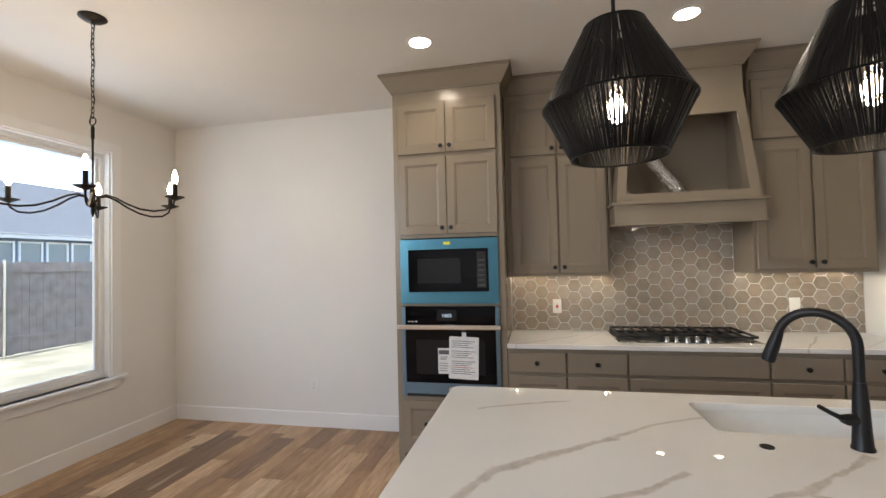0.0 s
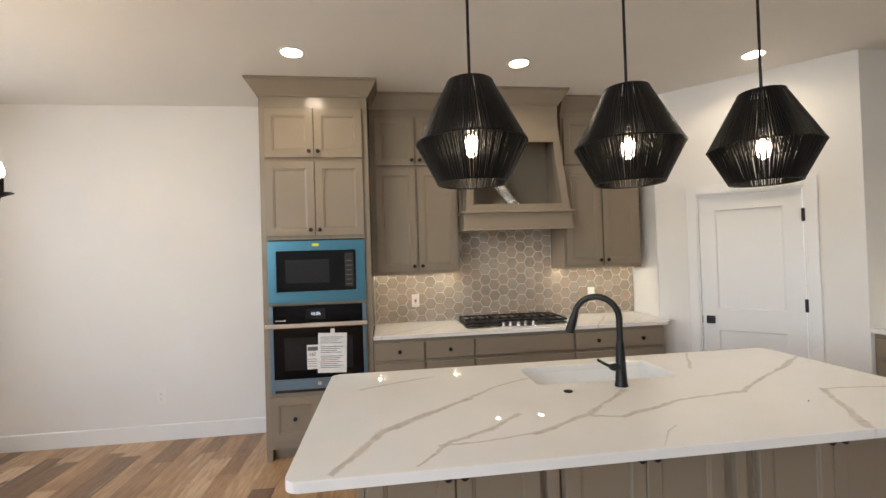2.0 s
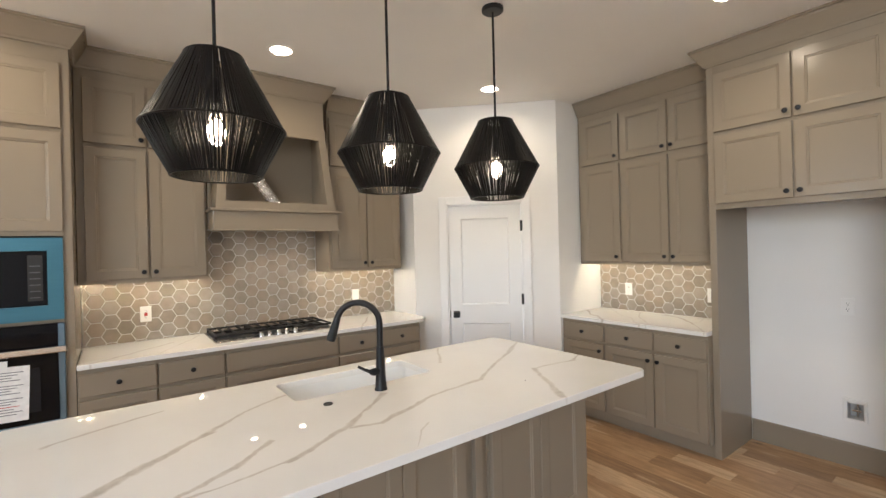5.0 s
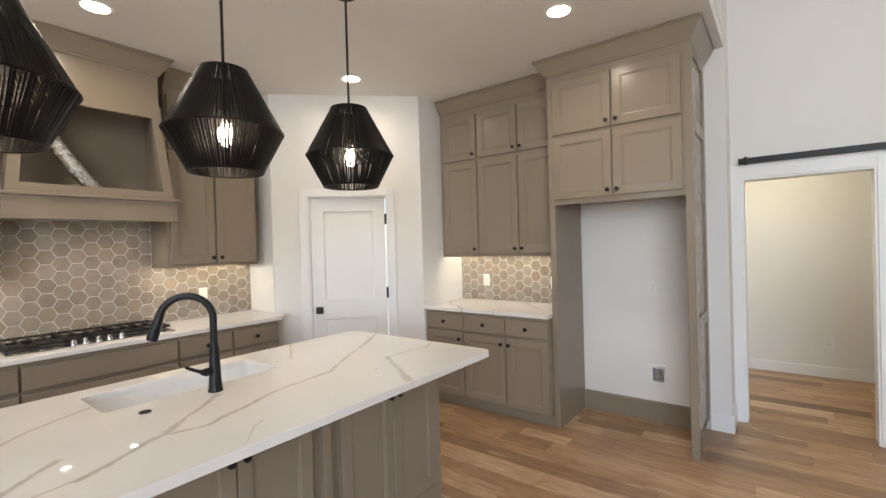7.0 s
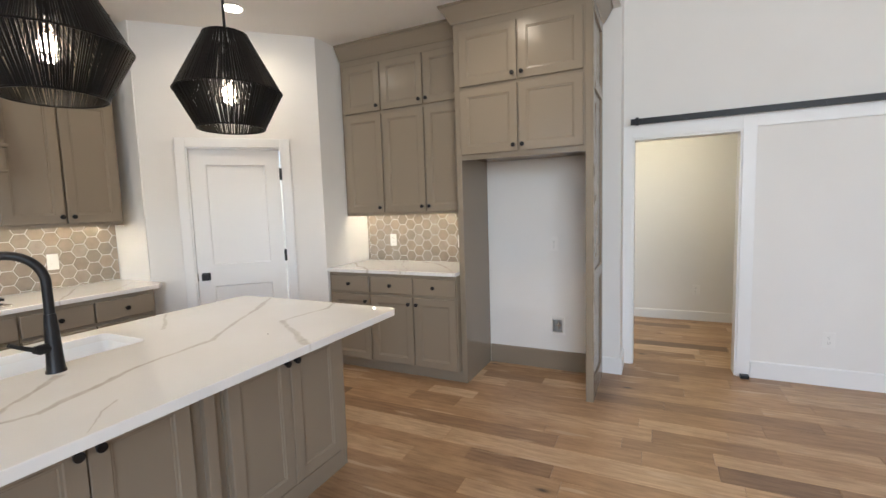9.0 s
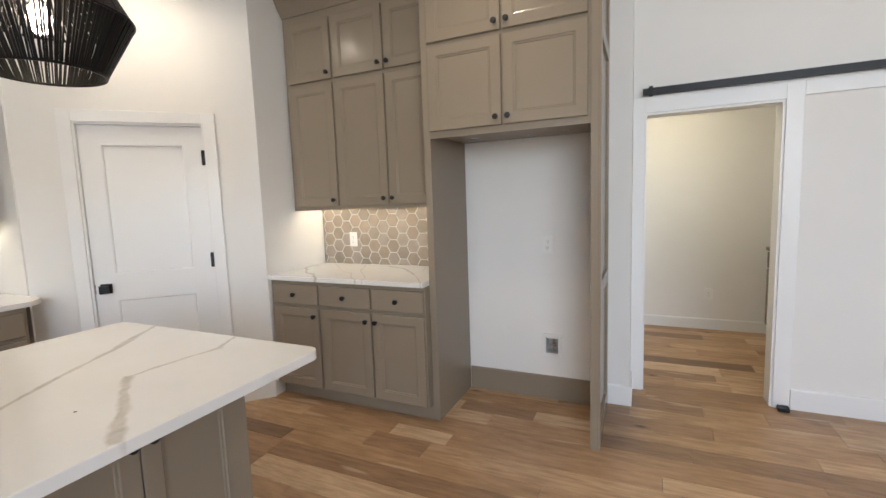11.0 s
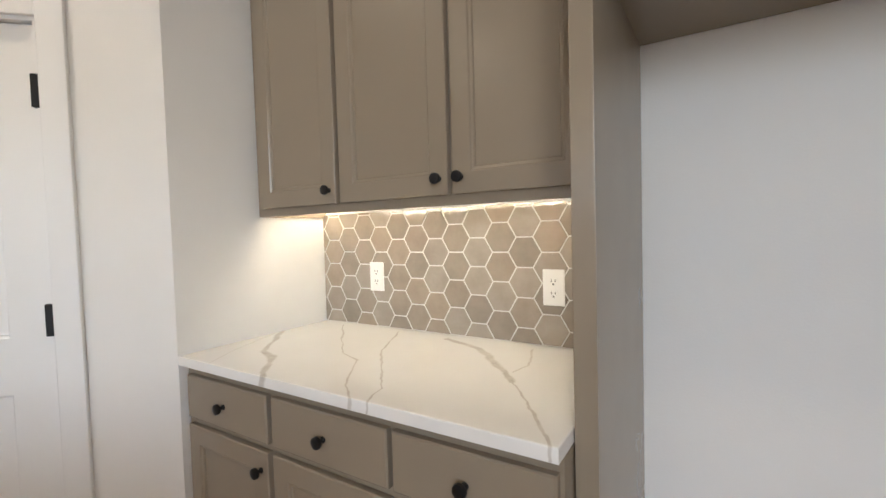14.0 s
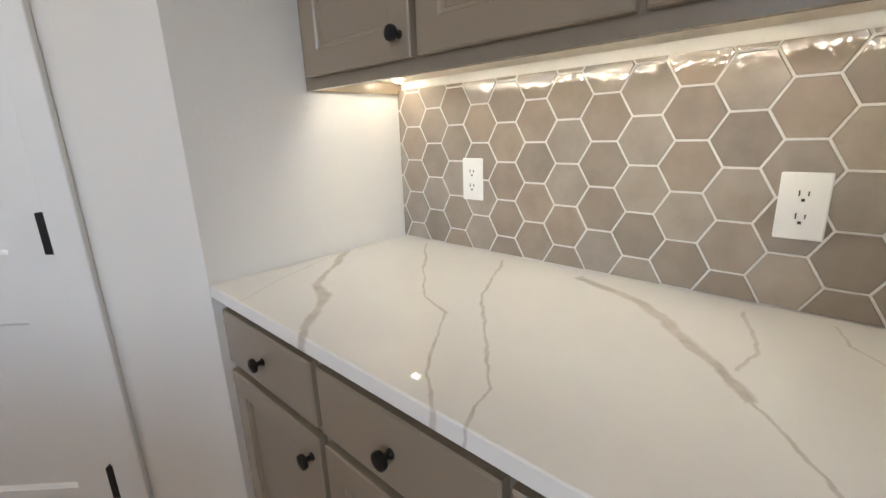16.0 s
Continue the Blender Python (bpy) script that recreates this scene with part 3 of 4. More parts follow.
part("trim_frame", boxes((0, mW, -0.022, 0, 0, 0.085), (0, mW, -0.022, 0, mH - 0.075, mH), (0, 0.06, -0.022, 0, 0.085, mH - 0.075), (mW - 0.07, mW, -0.022, 0, 0.085, mH - 0.075)), FILM, mw, "steel trim under blue film")
part("case", boxes((0.03, mW - 0.03, 0, 0.40, 0.03, mH - 0.03)), BLACK, mw)
md = part("door", boxes((0.062, mW - 0.072, -0.018, -0.001, 0.087, mH - 0.077), bevel=0.002), BLACKGLASS, mw, "black glass door")
part("viewing_window", boxes((0.13, 0.455, -0.0195, -0.018, 0.150, 0.330)), GREYGLASS, md)
part("control_panel", boxes((0.575, 0.640, -0.0195, -0.018, 0.115, 0.375)), DARK, mw)
for i in range(6):
    part("key_row", boxes((0.584, 0.630, -0.0202, -0.0195, 0.130 + i * 0.036, 0.136 + i * 0.036)), INK, mw)
solid("yellow_energy_tag", boxes((-0.026, 0.026, -0.001, 0.001, -0.011, 0.011)), YELLOW, "small yellow sticker on the microwave trim", "sticker", pose(1.390, YF - 0.0235, 1.643))

# wall oven
ov = thing("wall_oven", "single wall oven with a steel bar handle and dark glass", "oven", pose(1.033, YF, 0.517))
oW, oH = 0.73, 0.66
part("case", boxes((0.03, oW - 0.03, 0, 0.50, 0.03, oH - 0.03)), BLACK, ov)
part("side_trim", boxes((0, 0.03, -0.022, 0, 0, oH), bevel=0.002), OVENFILM, ov, "steel trim under blue film")
part("side_trim", boxes((oW - 0.03, oW, -0.022, 0, 0, oH), bevel=0.002), OVENFILM, ov, "steel trim under blue film")
part("bottom_vent", boxes((0.03, oW - 0.03, -0.010, 0, 0.0, 0.022)), DARK, ov)
cp = part("control_panel", boxes((0.031, oW - 0.031, -0.024, 0, oH - 0.130, oH), bevel=0.002), BLACKGLASS, ov, "black glass control panel")
part("display", boxes((0.27, 0.42, -0.0255, -0.024, oH - 0.105, oH - 0.025)), GREYGLASS, cp)


def text(name, body, size, mat, parent, at):
    cu = bpy.data.curves.new(name, "FONT")
    cu.body, cu.size, cu.extrude, cu.align_x, cu.align_y = body, size, 0.0004, "CENTER", "CENTER"
    tmp = bpy.data.objects.new(name, cu)
    scene.collection.objects.link(tmp)
    bpy.context.view_layer.update()
    me = bpy.data.meshes.new_from_object(tmp.evaluated_get(bpy.context.evaluated_depsgraph_get()))
    bpy.data.objects.remove(tmp)
    me.materials.clear()
    me.materials.append(mat)
    ob = new(name, me)
    ob.parent = parent
    ob.matrix_basis = at
    return ob


text("clock_digits", "10:05", 0.034, DISPLAY, cp, pose(0.345, -0.0262, oH - 0.065, 90, 0, 0))
part("printed_icons", boxes((0.05, 0.062, -0.0252, -0.024, oH - 0.112, oH - 0.104), (0.068, 0.098, -0.0252, -0.024, oH - 0.111, oH - 0.106), (0.106, 0.122, -0.0252, -0.024, oH - 0.113, oH - 0.103)), PAPER, cp)
od = part("door", boxes((0.031, oW - 0.031, -0.026, -0.001, 0.105, oH - 0.134), bevel=0.002), BLACKGLASS, ov, "dark glass oven door")
part("viewing_window", boxes((0.11, oW - 0.11, -0.0272, -0.026, 0.170, 0.420)), GREYGLASS, od)
part("door_rail", boxes((0.031, oW - 0.031, -0.027, -0.001, 0.024, 0.104), bevel=0.002), OVENFILM, ov, "lower steel rail under blue film")
hd = part("handle", boxes((-0.02, oW + 0.012, -0.072, -0.050, 0.498, 0.534), bevel=0.006), CHROME, ov, "polished steel bar handle")
for x in (0.012, oW - 0.030):
    part("handle_post", boxes((x, x + 0.018, -0.052, -0.022, 0.506, 0.526)), CHROME, hd)
part("badge", lathe([(0.016, 0), (0.016, -0.0015)], 20, axis="Y"), CHROME, ov, at=(0.365, -0.027, 0.064))
man = thing("instruction_sheet", "white printed instruction booklet taped to the oven door", "paper", pose(1.498, YF - 0.030, 0.809, 0, 2.0, 0))
part("sheet", boxes((-0.108, 0.108, -0.003, 0, -0.152, 0.152), bevel=0.001), PAPER, man)
for i in range(17):
    if i in (4, 9):
        continue
    wl = 0.085 - 0.03 * ((i * 7) % 5) / 5
    part("printed_line", boxes((-0.088, -0.088 + 2 * wl, -0.0036, -0.003, 0.118 - i * 0.0145, 0.122 - i * 0.0145)), REDINK if i == 13 else INK, man)
part("tape", boxes((-0.016, 0.016, -0.0045, -0.0035, 0.128, 0.185)), WHITE, man, "clear tape")
lab = thing("energy_label", "small white label card tucked behind the booklet", "label", pose(1.350, YF - 0.0278, 0.792))
part("card", boxes((-0.042, 0.042, -0.0012, 0, -0.100, 0.085)), PAPER, lab)
part("printed_band", boxes((-0.036, 0.040, -0.0018, -0.0012, 0.040, 0.070)), INK, lab)
text("number", "367", 0.036, INK, lab, pose(0.0, -0.0018, 0.012, 90, 0, 0))
for i in range(4):
    part("printed_line", boxes((-0.034, 0.03, -0.0018, -0.0012, -0.026 - i * 0.018, -0.022 - i * 0.018)), INK, lab)

# range run: base units, counter
G1 = "base cabinets of the range wall"
base_cabinet("base_cabinet", "taupe painted base cabinet with drawers beside the oven tower", pose(1.812, YF, 0), 0.803, [(0.0, 0.403, "C"), (0.403, 0.400, "C")], True, group=G1)
base_cabinet("base_cabinet", "wide taupe painted base cabinet under the gas cooktop", pose(2.617, YF, 0), 0.840, [(0.0, 0.840, "C")], True, group=G1)
base_cabinet("base_cabinet", "taupe painted base cabinet with drawers beside the pantry wall", pose(3.459, YF, 0), 0.806, [(0.0, 0.398, "C"), (0.398, 0.392, "C")], True, group=G1)


def rounded(x0, x1, y0, y1, r, n=5):
    out = []
    for cx, cy, a0 in ((x1 - r, y1 - r, 0), (x0 + r, y1 - r, 90), (x0 + r, y0 + r, 180), (x1 - r, y0 + r, 270)):
        for i in range(n + 1):
            a = radians(a0 + 90 * i / n)
            out.append((cx + r * math.cos(a), cy + r * math.sin(a)))
    return out


def counter(outer, hole, z0, z1):
    """A slab with an optional cut-out and eased edges."""
    bm = bmesh.new()
    loops = []
    for loop in [outer] + ([hole] if hole else []):
        vs = [bm.verts.new((x, y, z1)) for x, y in loop]
        loops.append(vs)
        for a, b in zip(vs, vs[1:] + vs[:1]):
            bm.edges.new((a, b))
    bmesh.ops.triangle_fill(bm, edges=bm.edges[:], use_beauty=True)
    top = bm.faces[:]
    low = {v: bm.verts.new((v.co.x, v.co.y, z0)) for v in bm.verts[:]}
    for f in top:
        bm.faces.new([low[v] for v in reversed(f.verts)])
    rim = []
    for vs in loops:
        for a, b in zip(vs, vs[1:] + vs[:1]):
            bm.faces.new((a, b, low[b], low[a]))
    bmesh.ops.recalc_face_normals(bm, faces=bm.faces[:])
    es = [e for e in bm.edges if abs(e.verts[0].co.z - z1) < 1e-5 and abs(e.verts[1].co.z - z1) < 1e-5 and len(e.link_faces) == 2 and any(abs(f.normal.z) < 0.5 for f in e.link_faces)]
    bmesh.ops.bevel(bm, geom=es, offset=0.003, segments=2, affect="EDGES", profile=0.5)
    return bm


solid("countertop", counter([(1.812, 4.345), (4.285, 4.345), (4.363, 4.423), (4.363, 4.998), (1.812, 4.998)], None, 0.884, 0.914), QUARTZ_RANGE, "white quartz countertop with grey veins beside the cooktop", "countertop")

# gas cooktop
ck = thing("gas_cooktop", "black gas cooktop with cast iron grates and steel knobs", "cooktop", pose(3.018, 4.68, 0.914))
part("pan", boxes((-0.45, 0.45, -0.255, 0.255, 0, 0.012), bevel=0.004), CHROME, ck, "polished steel pan")
part("burner_deck", boxes((-0.435, 0.435, -0.17, 0.245, 0.012, 0.015)), IRON, ck)
for x, y, r in ((-0.30, 0.13, 0.04), (-0.30, -0.08, 0.035), (0.0, 0.04, 0.055), (0.30, 0.13, 0.04), (0.30, -0.08, 0.035)):
    part("burner", lathe([(r, 0.015), (r, 0.026), (r * 0.8, 0.028), (r * 0.8, 0.034), (r * 0.3, 0.036)], 18), IRON, ck, at=(x, y, 0))
for gx in (-0.29, 0.0, 0.29):
    bmg = bmesh.new()
    for dx in (-0.138, -0.07, 0.0, 0.07, 0.138):
        box(bmg, gx + dx - 0.005, gx + dx + 0.005, -0.20 if abs(gx) > 0.1 else -0.13, 0.24, 0.036, 0.050, 0.002)
    for dy in (-0.195 if abs(gx) > 0.1 else -0.125, 0.02, 0.235):
        box(bmg, gx - 0.143, gx + 0.143, dy - 0.005, dy + 0.005, 0.034, 0.048, 0.002)
    for dx in (-0.138, 0.138):
        for dy in (-0.12, 0.235):
            box(bmg, gx + dx - 0.006, gx + dx + 0.006, dy - 0.006, dy + 0.006, 0.014, 0.036)
    part("grate", bmg, IRON, ck, "black cast iron grate")
for i in range(5):
    part("control_knob", lathe([(0.021, 0.012), (0.021, 0.018), (0.017, 0.020), (0.016, 0.040), (0.012, 0.043)], 18), CHROME, ck, "polished steel knob", at=(-0.13 + i * 0.065, -0.205 + (0.02 if i % 2 else 0.0), 0), smooth=True)

# wall units
G2 = "wall cabinets of the range wall"
upper_cabinet("wall_cabinet", "taupe painted two-row wall cabinet beside the range hood", pose(1.812, YU, 0), 0.755, [(0.035, 0.355, "L"), (0.392, 0.355, "R")], 1.372, 2.300, 2.735, group=G2)
upper_cabinet("wall_cabinet", "taupe painted two-row wall cabinet beside the pantry wall", pose(3.522, YU, 0), 0.735, [(0.012, 0.353, "L"), (0.367, 0.353, "R")], 1.372, 2.300, 2.735, group=G2)


def range_hood():
    hd = thing("range_hood", "unfinished taupe wooden range hood with an open front", "range hood", pose(3.045, 0, 0))
    y0, yt = 4.455, 4.50
    # skirt with a ledge above and below
    part("skirt", boxes((-0.470, 0.470, y0 - 0.012, y0 + 0.012, 1.736, 1.868), (-0.470, -0.446, y0 + 0.012, 4.66, 1.736, 1.868), (0.446, 0.470, y0 + 0.012, 4.66, 1.736, 1.868), bevel=0.002), CAB, hd)
    part("ledge", boxes((-0.492, 0.492, y0 - 0.034, 4.66, 1.868, 1.888), bevel=0.004), CAB, hd)
    part("lower_bead", boxes((-0.484, 0.484, y0 - 0.026, y0 + 0.012, 1.722, 1.736), bevel=0.004), CAB, hd)
    part("underside", boxes((-0.446, 0.446, y0 + 0.012, 4.99, 1.760, 1.775)), CAB, hd)
    part("blower_insert", boxes((-0.36, 0.36, 4.56, 4.86, 1.7578, 1.760)), CHROME, hd, "steel ventilation insert")

    def at(z):
        k = (z - 1.888) / (2.62 - 1.888)
        return 0.452 - 0.066 * k, y0 + (yt - y0) * k
    bm = bmesh.new()
    # front board with the opening, outer and inner outline, given thickness
    zs = [(1.888, 1.0), (1.945, 0.845), (2.490, 0.83), (2.62, 1.0)]
    def pt(z, f, side, d):
        w, y = at(z)
        return bm.verts.new((side * w * f, y + d, z))
    fr = {}
    for d in (0.0, 0.02):
        fr[d] = dict(bl=pt(1.888, 1, -1, d), br=pt(1.888, 1, 1, d), tr=pt(2.62, 1, 1, d), tl=pt(2.62, 1, -1, d),
                     ibl=pt(1.945, 0.865, -1, d), ibr=pt(1.945, 0.865, 1, d), itr=pt(2.478, 0.85, 1, d), itl=pt(2.478, 0.85, -1, d))
    for d in (0.0, 0.02):
        q = fr[d]
        for a in (("bl", "br", "ibr", "ibl"), ("br", "tr", "itr", "ibr"), ("tr", "tl", "itl", "itr"), ("tl", "bl", "ibl", "itl")):
            bm.faces.new([q[k] for k in a])
    for a, b in (("ibl", "ibr"), ("ibr", "itr"), ("itr", "itl"), ("itl", "ibl"), ("bl", "br"), ("br", "tr"), ("tr", "tl"), ("tl", "bl")):
        bm.faces.new((fr[0.0][a], fr[0.0][b], fr[0.02][b], fr[0.02][a]))
    bmesh.ops.recalc_face_normals(bm, faces=bm.faces[:])
    part("front_board", bm, CAB, hd)
    for s in (-1, 1):
        bm = bmesh.new()
        w0, a0 = at(1.888)
        w1, a1 = at(2.62)
        pts = [(s * w0, a0 + 0.02, 1.888), (s * w0, 4.662, 1.888), (s * w1, 4.662, 2.62), (s * w1, a1 + 0.02, 2.62)]
        o = [bm.verts.new(p) for p in pts]
        i = [bm.verts.new((p[0] - s * 0.018, p[1], p[2])) for p in pts]
        bm.faces.new(o), bm.faces.new(i)
        for k in range(4):
            bm.faces.new((o[k], o[(k + 1) % 4], i[(k + 1) % 4], i[k]))
        bmesh.ops.recalc_face_normals(bm, faces=bm.faces[:])
        part("side_board", bm, CAB, hd)
    w1, a1 = at(2.62)
    for x in (-0.172, 0.218):
        lit = part("hood_lamp", lathe([(0.034, 1.7577), (0.034, 1.7565), (0.028, 1.756)], 20), CHROME, hd, "small round hood lamp", at=(x, 4.70, 0))
        part("lamp_lens", lathe([(0.026, 1.7562), (0.026, 1.7552), (0.012, 1.755)], 20), GLOW, lit, "glowing lens")
    part("frieze", boxes((-w1, w1, a1, 4.66, 2.62, H - 0.012)), CAB, hd)
    part("inner_back", boxes((-0.47, 0.47, 4.975, 4.992, 1.776, 2.62)), CAB, hd)
    part("inner_side", boxes((-0.470, -0.452, 4.67, 4.975, 1.776, 2.62)), CAB, hd)
    part("inner_side", boxes((0.452, 0.470, 4.67, 4.975, 1.776, 2.62)), CAB, hd)
    part("inner_floor", boxes((-0.452, 0.452, 4.68, 4.975, 1.893, 1.911)), CAB, hd)
    part("crown_moulding", sweep([(-w1, 4.66), (-w1, a1), (w1, a1), (w1, 4.66)], crown_profile(2.795, H - 0.002)), CAB, hd)
    return hd


range_hood()
for x in (2.873, 3.263):
    area("hood_lamp_light", pose(x, 4.70, 1.7542), 0.05, 0.05, 0.22, WARM, "DISK", 120)
pts, rad = [], []
for i in range(61):
    k = i / 60
    pts.append((3.123 - 0.36 * k - 0.05 * math.sin(k * 3), 4.72 + 0.05 * k, 1.911 + 0.56 * k + 0.05 * math.sin(3 * k)))
    rad.append(0.050 + 0.0035 * math.sin(i * 2.1) + (0.004 if i < 4 else 0))
solid("foil_duct", tube(pts, 0.05, 16, None, rad), FOIL, "crinkled silver foil duct inside the hood", "duct", smooth=True)

# ---- coffee nook and refrigerator surround on the east wall; local x runs south ----
ME = lambda x, y: pose(x, y, 0, 0, 0, -90)
G3 = "cabinets of the coffee nook"
nb = base_cabinet("base_cabinet", "taupe painted base cabinet of the coffee nook", ME(XE - 0.625, 3.606), 1.265, [(0.020, 0.418, "L"), (0.448, 0.422, "L"), (0.872, 0.391, "R")], group=G3)
solid("countertop", counter([(XE - 0.655, 2.342), (XE - 0.002, 2.342), (XE - 0.002, 3.608), (XE - 0.655, 3.608)], None, 0.884, 0.914), QUARTZ_NOOK, "white quartz countertop with grey veins in the coffee nook", "countertop")
upper_cabinet("wall_cabinet", "taupe painted two-row wall cabinet of the coffee nook", ME(XE - 0.335, 3.600), 1.258, [(0.035, 0.402, "L"), (0.445, 0.424, "L"), (0.871, 0.384, "R")], 1.372, 2.300, 2.735, group=G3)

fs = thing("refrigerator_surround", "tall taupe cabinet surround with an empty refrigerator alcove", "tall cabinet", ME(5.43, 2.338))
FW = 1.005
part("side_panel", boxes((0, 0.045, 0, 0.565, 0, H - 0.012), bevel=0.002), CAB, fs)
part("side_panel", boxes((FW - 0.040, FW, 0, 0.565, 0, H - 0.012), bevel=0.002), CAB, fs)
for y in (0.0, 0.505):
    part("stile", boxes((FW, FW + 0.012, y, y + 0.060, 0, H - 0.135), bevel=0.002), CAB, fs)
for z0, z1 in ((0, 0.135), (0.865, 0.945), (2.215, 2.295), (2.720, H - 0.135)):
    part("rail", boxes((FW, FW + 0.012, 0.060, 0.505, z0, z1), bevel=0.002), CAB, fs)
part("upper_box", boxes((0.045, FW - 0.040, 0.0, 0.565, 1.812, H - 0.012), (0.045, FW - 0.040, 0.0, 0.022, 1.783, 1.812)), CAB, fs)
for x, kx in ((0.048, 0.446 - 0.028), (0.506, 0.028)):
    front(fs, "shaker", x, 1.822, 0.446, 0.482, (kx, 0.042))
    front(fs, "shaker", x, 2.328, 0.446, 0.410, (kx, 0.042))
part("crown_moulding", sweep([(0, 0.23), (0, 0), (FW, 0), (FW, 0.60)], crown_profile(2.795, H - 0.002)), CAB, fs)

# ---- island ----
IX0, IX1, IY0, IY1 = 1.628, 4.172, 2.140, 3.275
isl_top = solid("island_countertop", counter(rounded(IX0, IX1, IY0, IY1, 0.045), rounded(2.615, 3.325, 2.850, 3.160, 0.03), 0.882, 0.914), QUARTZ_ISLAND, "large white quartz island top with grey veins", "countertop")
YI = 2.500
part_units = ((1.830, 2.495), (2.575, 3.255), (3.392, 4.092))
for n, (x0, x1) in enumerate(part_units):
    cab = thing("island_cabinet", "taupe painted island cabinet with a pair of doors", "base cabinet", pose(x0, YI, 0), "cabinets of the island")
    w = x1 - x0
    part("body", boxes((0, w, 0, 0.18, 0.10, 0.880)), CAB, cab)
    dw = w / 2 - 0.012
    front(cab, "shaker", 0.010, 0.115, dw, 0.665, (dw - 0.028, 0.610))
    front(cab, "shaker", w / 2 + 0.002, 0.115, dw, 0.665, (0.028, 0.610))
core = thing("kitchen_island", "taupe painted island carcass with an end panel", "kitchen island", pose(0, 0, 0))
part("carcass_back", boxes((1.830, 4.095, 3.17, 3.22, 0.0, 0.880)), CAB, core)
part("end_panel", boxes((4.096, 4.122, YI - 0.004, 3.22, 0.0, 0.880), bevel=0.002), CAB, core)
part("end_panel", boxes((1.803, 1.829, YI - 0.004, 3.22, 0.0, 0.880), bevel=0.002), CAB, core)
part("plinth", boxes((1.830, 4.095, YI - 0.006, YI + 0.012, 0.0, 0.100), bevel=0.002), CAB, core)
part("plinth_return", boxes((4.123, 4.135, YI - 0.006, 3.22, 0, 0.100), bevel=0.002), CAB, core)
for x0, x1 in ((2.496, 2.574), (3.256, 3.391)):
    part("filler", boxes((x0, x1, YI + 0.010, YI + 0.18, 0.10, 0.880)), CAB, core)
for x in (2.535, 3.322, 4.100):
    part("overhang_bracket", boxes((x - 0.027, x + 0.027, YI - 0.062, YI + 0.009, 0.765, 0.880), (x - 0.024, x + 0.024, YI - 0.020, YI + 0.009, 0.10, 0.765), bevel=0.003), CAB, core)

# sink under the cut-out
sk = thing("undermount_sink", "white undermount sink in the island", "sink", pose(2.970, 3.005, 0))
bm = bmesh.new()
lo = rounded(-0.372, 0.372, -0.162, 0.162, 0.04)
levels = [(1.0, 0.8815), (0.985, 0.80), (0.96, 0.70), (0.90, 0.672)]
rings = [[bm.verts.new((x * k, y * k, z)) for x, y in lo] for k, z in levels]
outr = [bm.verts.new((x * 1.045, y * 1.08, 0.8815)) for x, y in lo]
for a, b in zip([outr] + rings, rings):
    for i in range(len(a)):
        bm.faces.new((a[i], a[(i + 1) % len(a)], b[(i + 1) % len(a)], b[i]))
bm.faces.new(rings[-1])
bmesh.ops.recalc_face_normals(bm, faces=bm.faces[:])
bowl = part("bowl", bm, SINK, sk, smooth=True)
part("drain", lathe([(0.045, 0.673), (0.045, 0.676), (0.03, 0.675)], 20), CHROME, sk, at=(0, 0.02, 0))

# faucet, turned to the west
fx, fy = 2.975, 2.757
fc = thing("kitchen_faucet", "matte black gooseneck pull-down faucet on the island", "faucet", pose(fx, fy, 0.914))
part("base", lathe([(0.029, 0), (0.029, 0.006), (0.026, 0.012), (0.0235, 0.06), (0.0205, 0.14), (0.0165, 0.20)], 24), BLACK, fc, smooth=True)
dx, dy = -0.83, 0.56
pts = [(0, 0, 0.195), (0, 0, 0.25), (0, 0, 0.305)]
R0 = 0.098
for i in range(1, 17):
    a = math.pi * 0.93 * i / 16
    s, z = R0 * (1 - math.cos(a)), 0.305 + R0 * math.sin(a)
    pts.append((dx * s, dy * s, z))
part("spout", tube(pts, 0.0145, 16), BLACK, fc, smooth=True)
e = Vector(pts[-1])
dn = (Vector(pts[-1]) - Vector(pts[-2])).normalized()
part("spray_head", tube([e - dn * 0.004, e + dn * 0.03, e + dn * 0.085, e + dn * 0.098], 0.02, 16, None, [0.0155, 0.0185, 0.0215, 0.0200]), BLACK, fc, smooth=True)
part("lever", tube([(-0.01, -0.002, 0.088), (-0.040, -0.006, 0.088), (-0.055, -0.008, 0.092)], 0.017, 14, None, [0.017, 0.017, 0.012]), BLACK, fc, smooth=True)
part("lever_tip", tube([(-0.050, -0.007, 0.090), (-0.085, -0.011, 0.108), (-0.118, -0.015, 0.128)], 0.007, 10, None, [0.0085, 0.007, 0.0065]), BLACK, fc, smooth=True)
solid("air_switch", lathe([(0.020, 0), (0.020, 0.003), (0.016, 0.004), (0.015, 0.0025), (0.006, 0.002)], 20), BLACK, "small round black air switch set in the island top", "button", pose(2.710, 2.732, 0.914))
solid("dark_speck", lathe([(0.004, 0), (0.003, 0.001)], 8), DARK, "tiny dark speck on the island top", "speck", pose(3.566, 2.414, 0.9141))


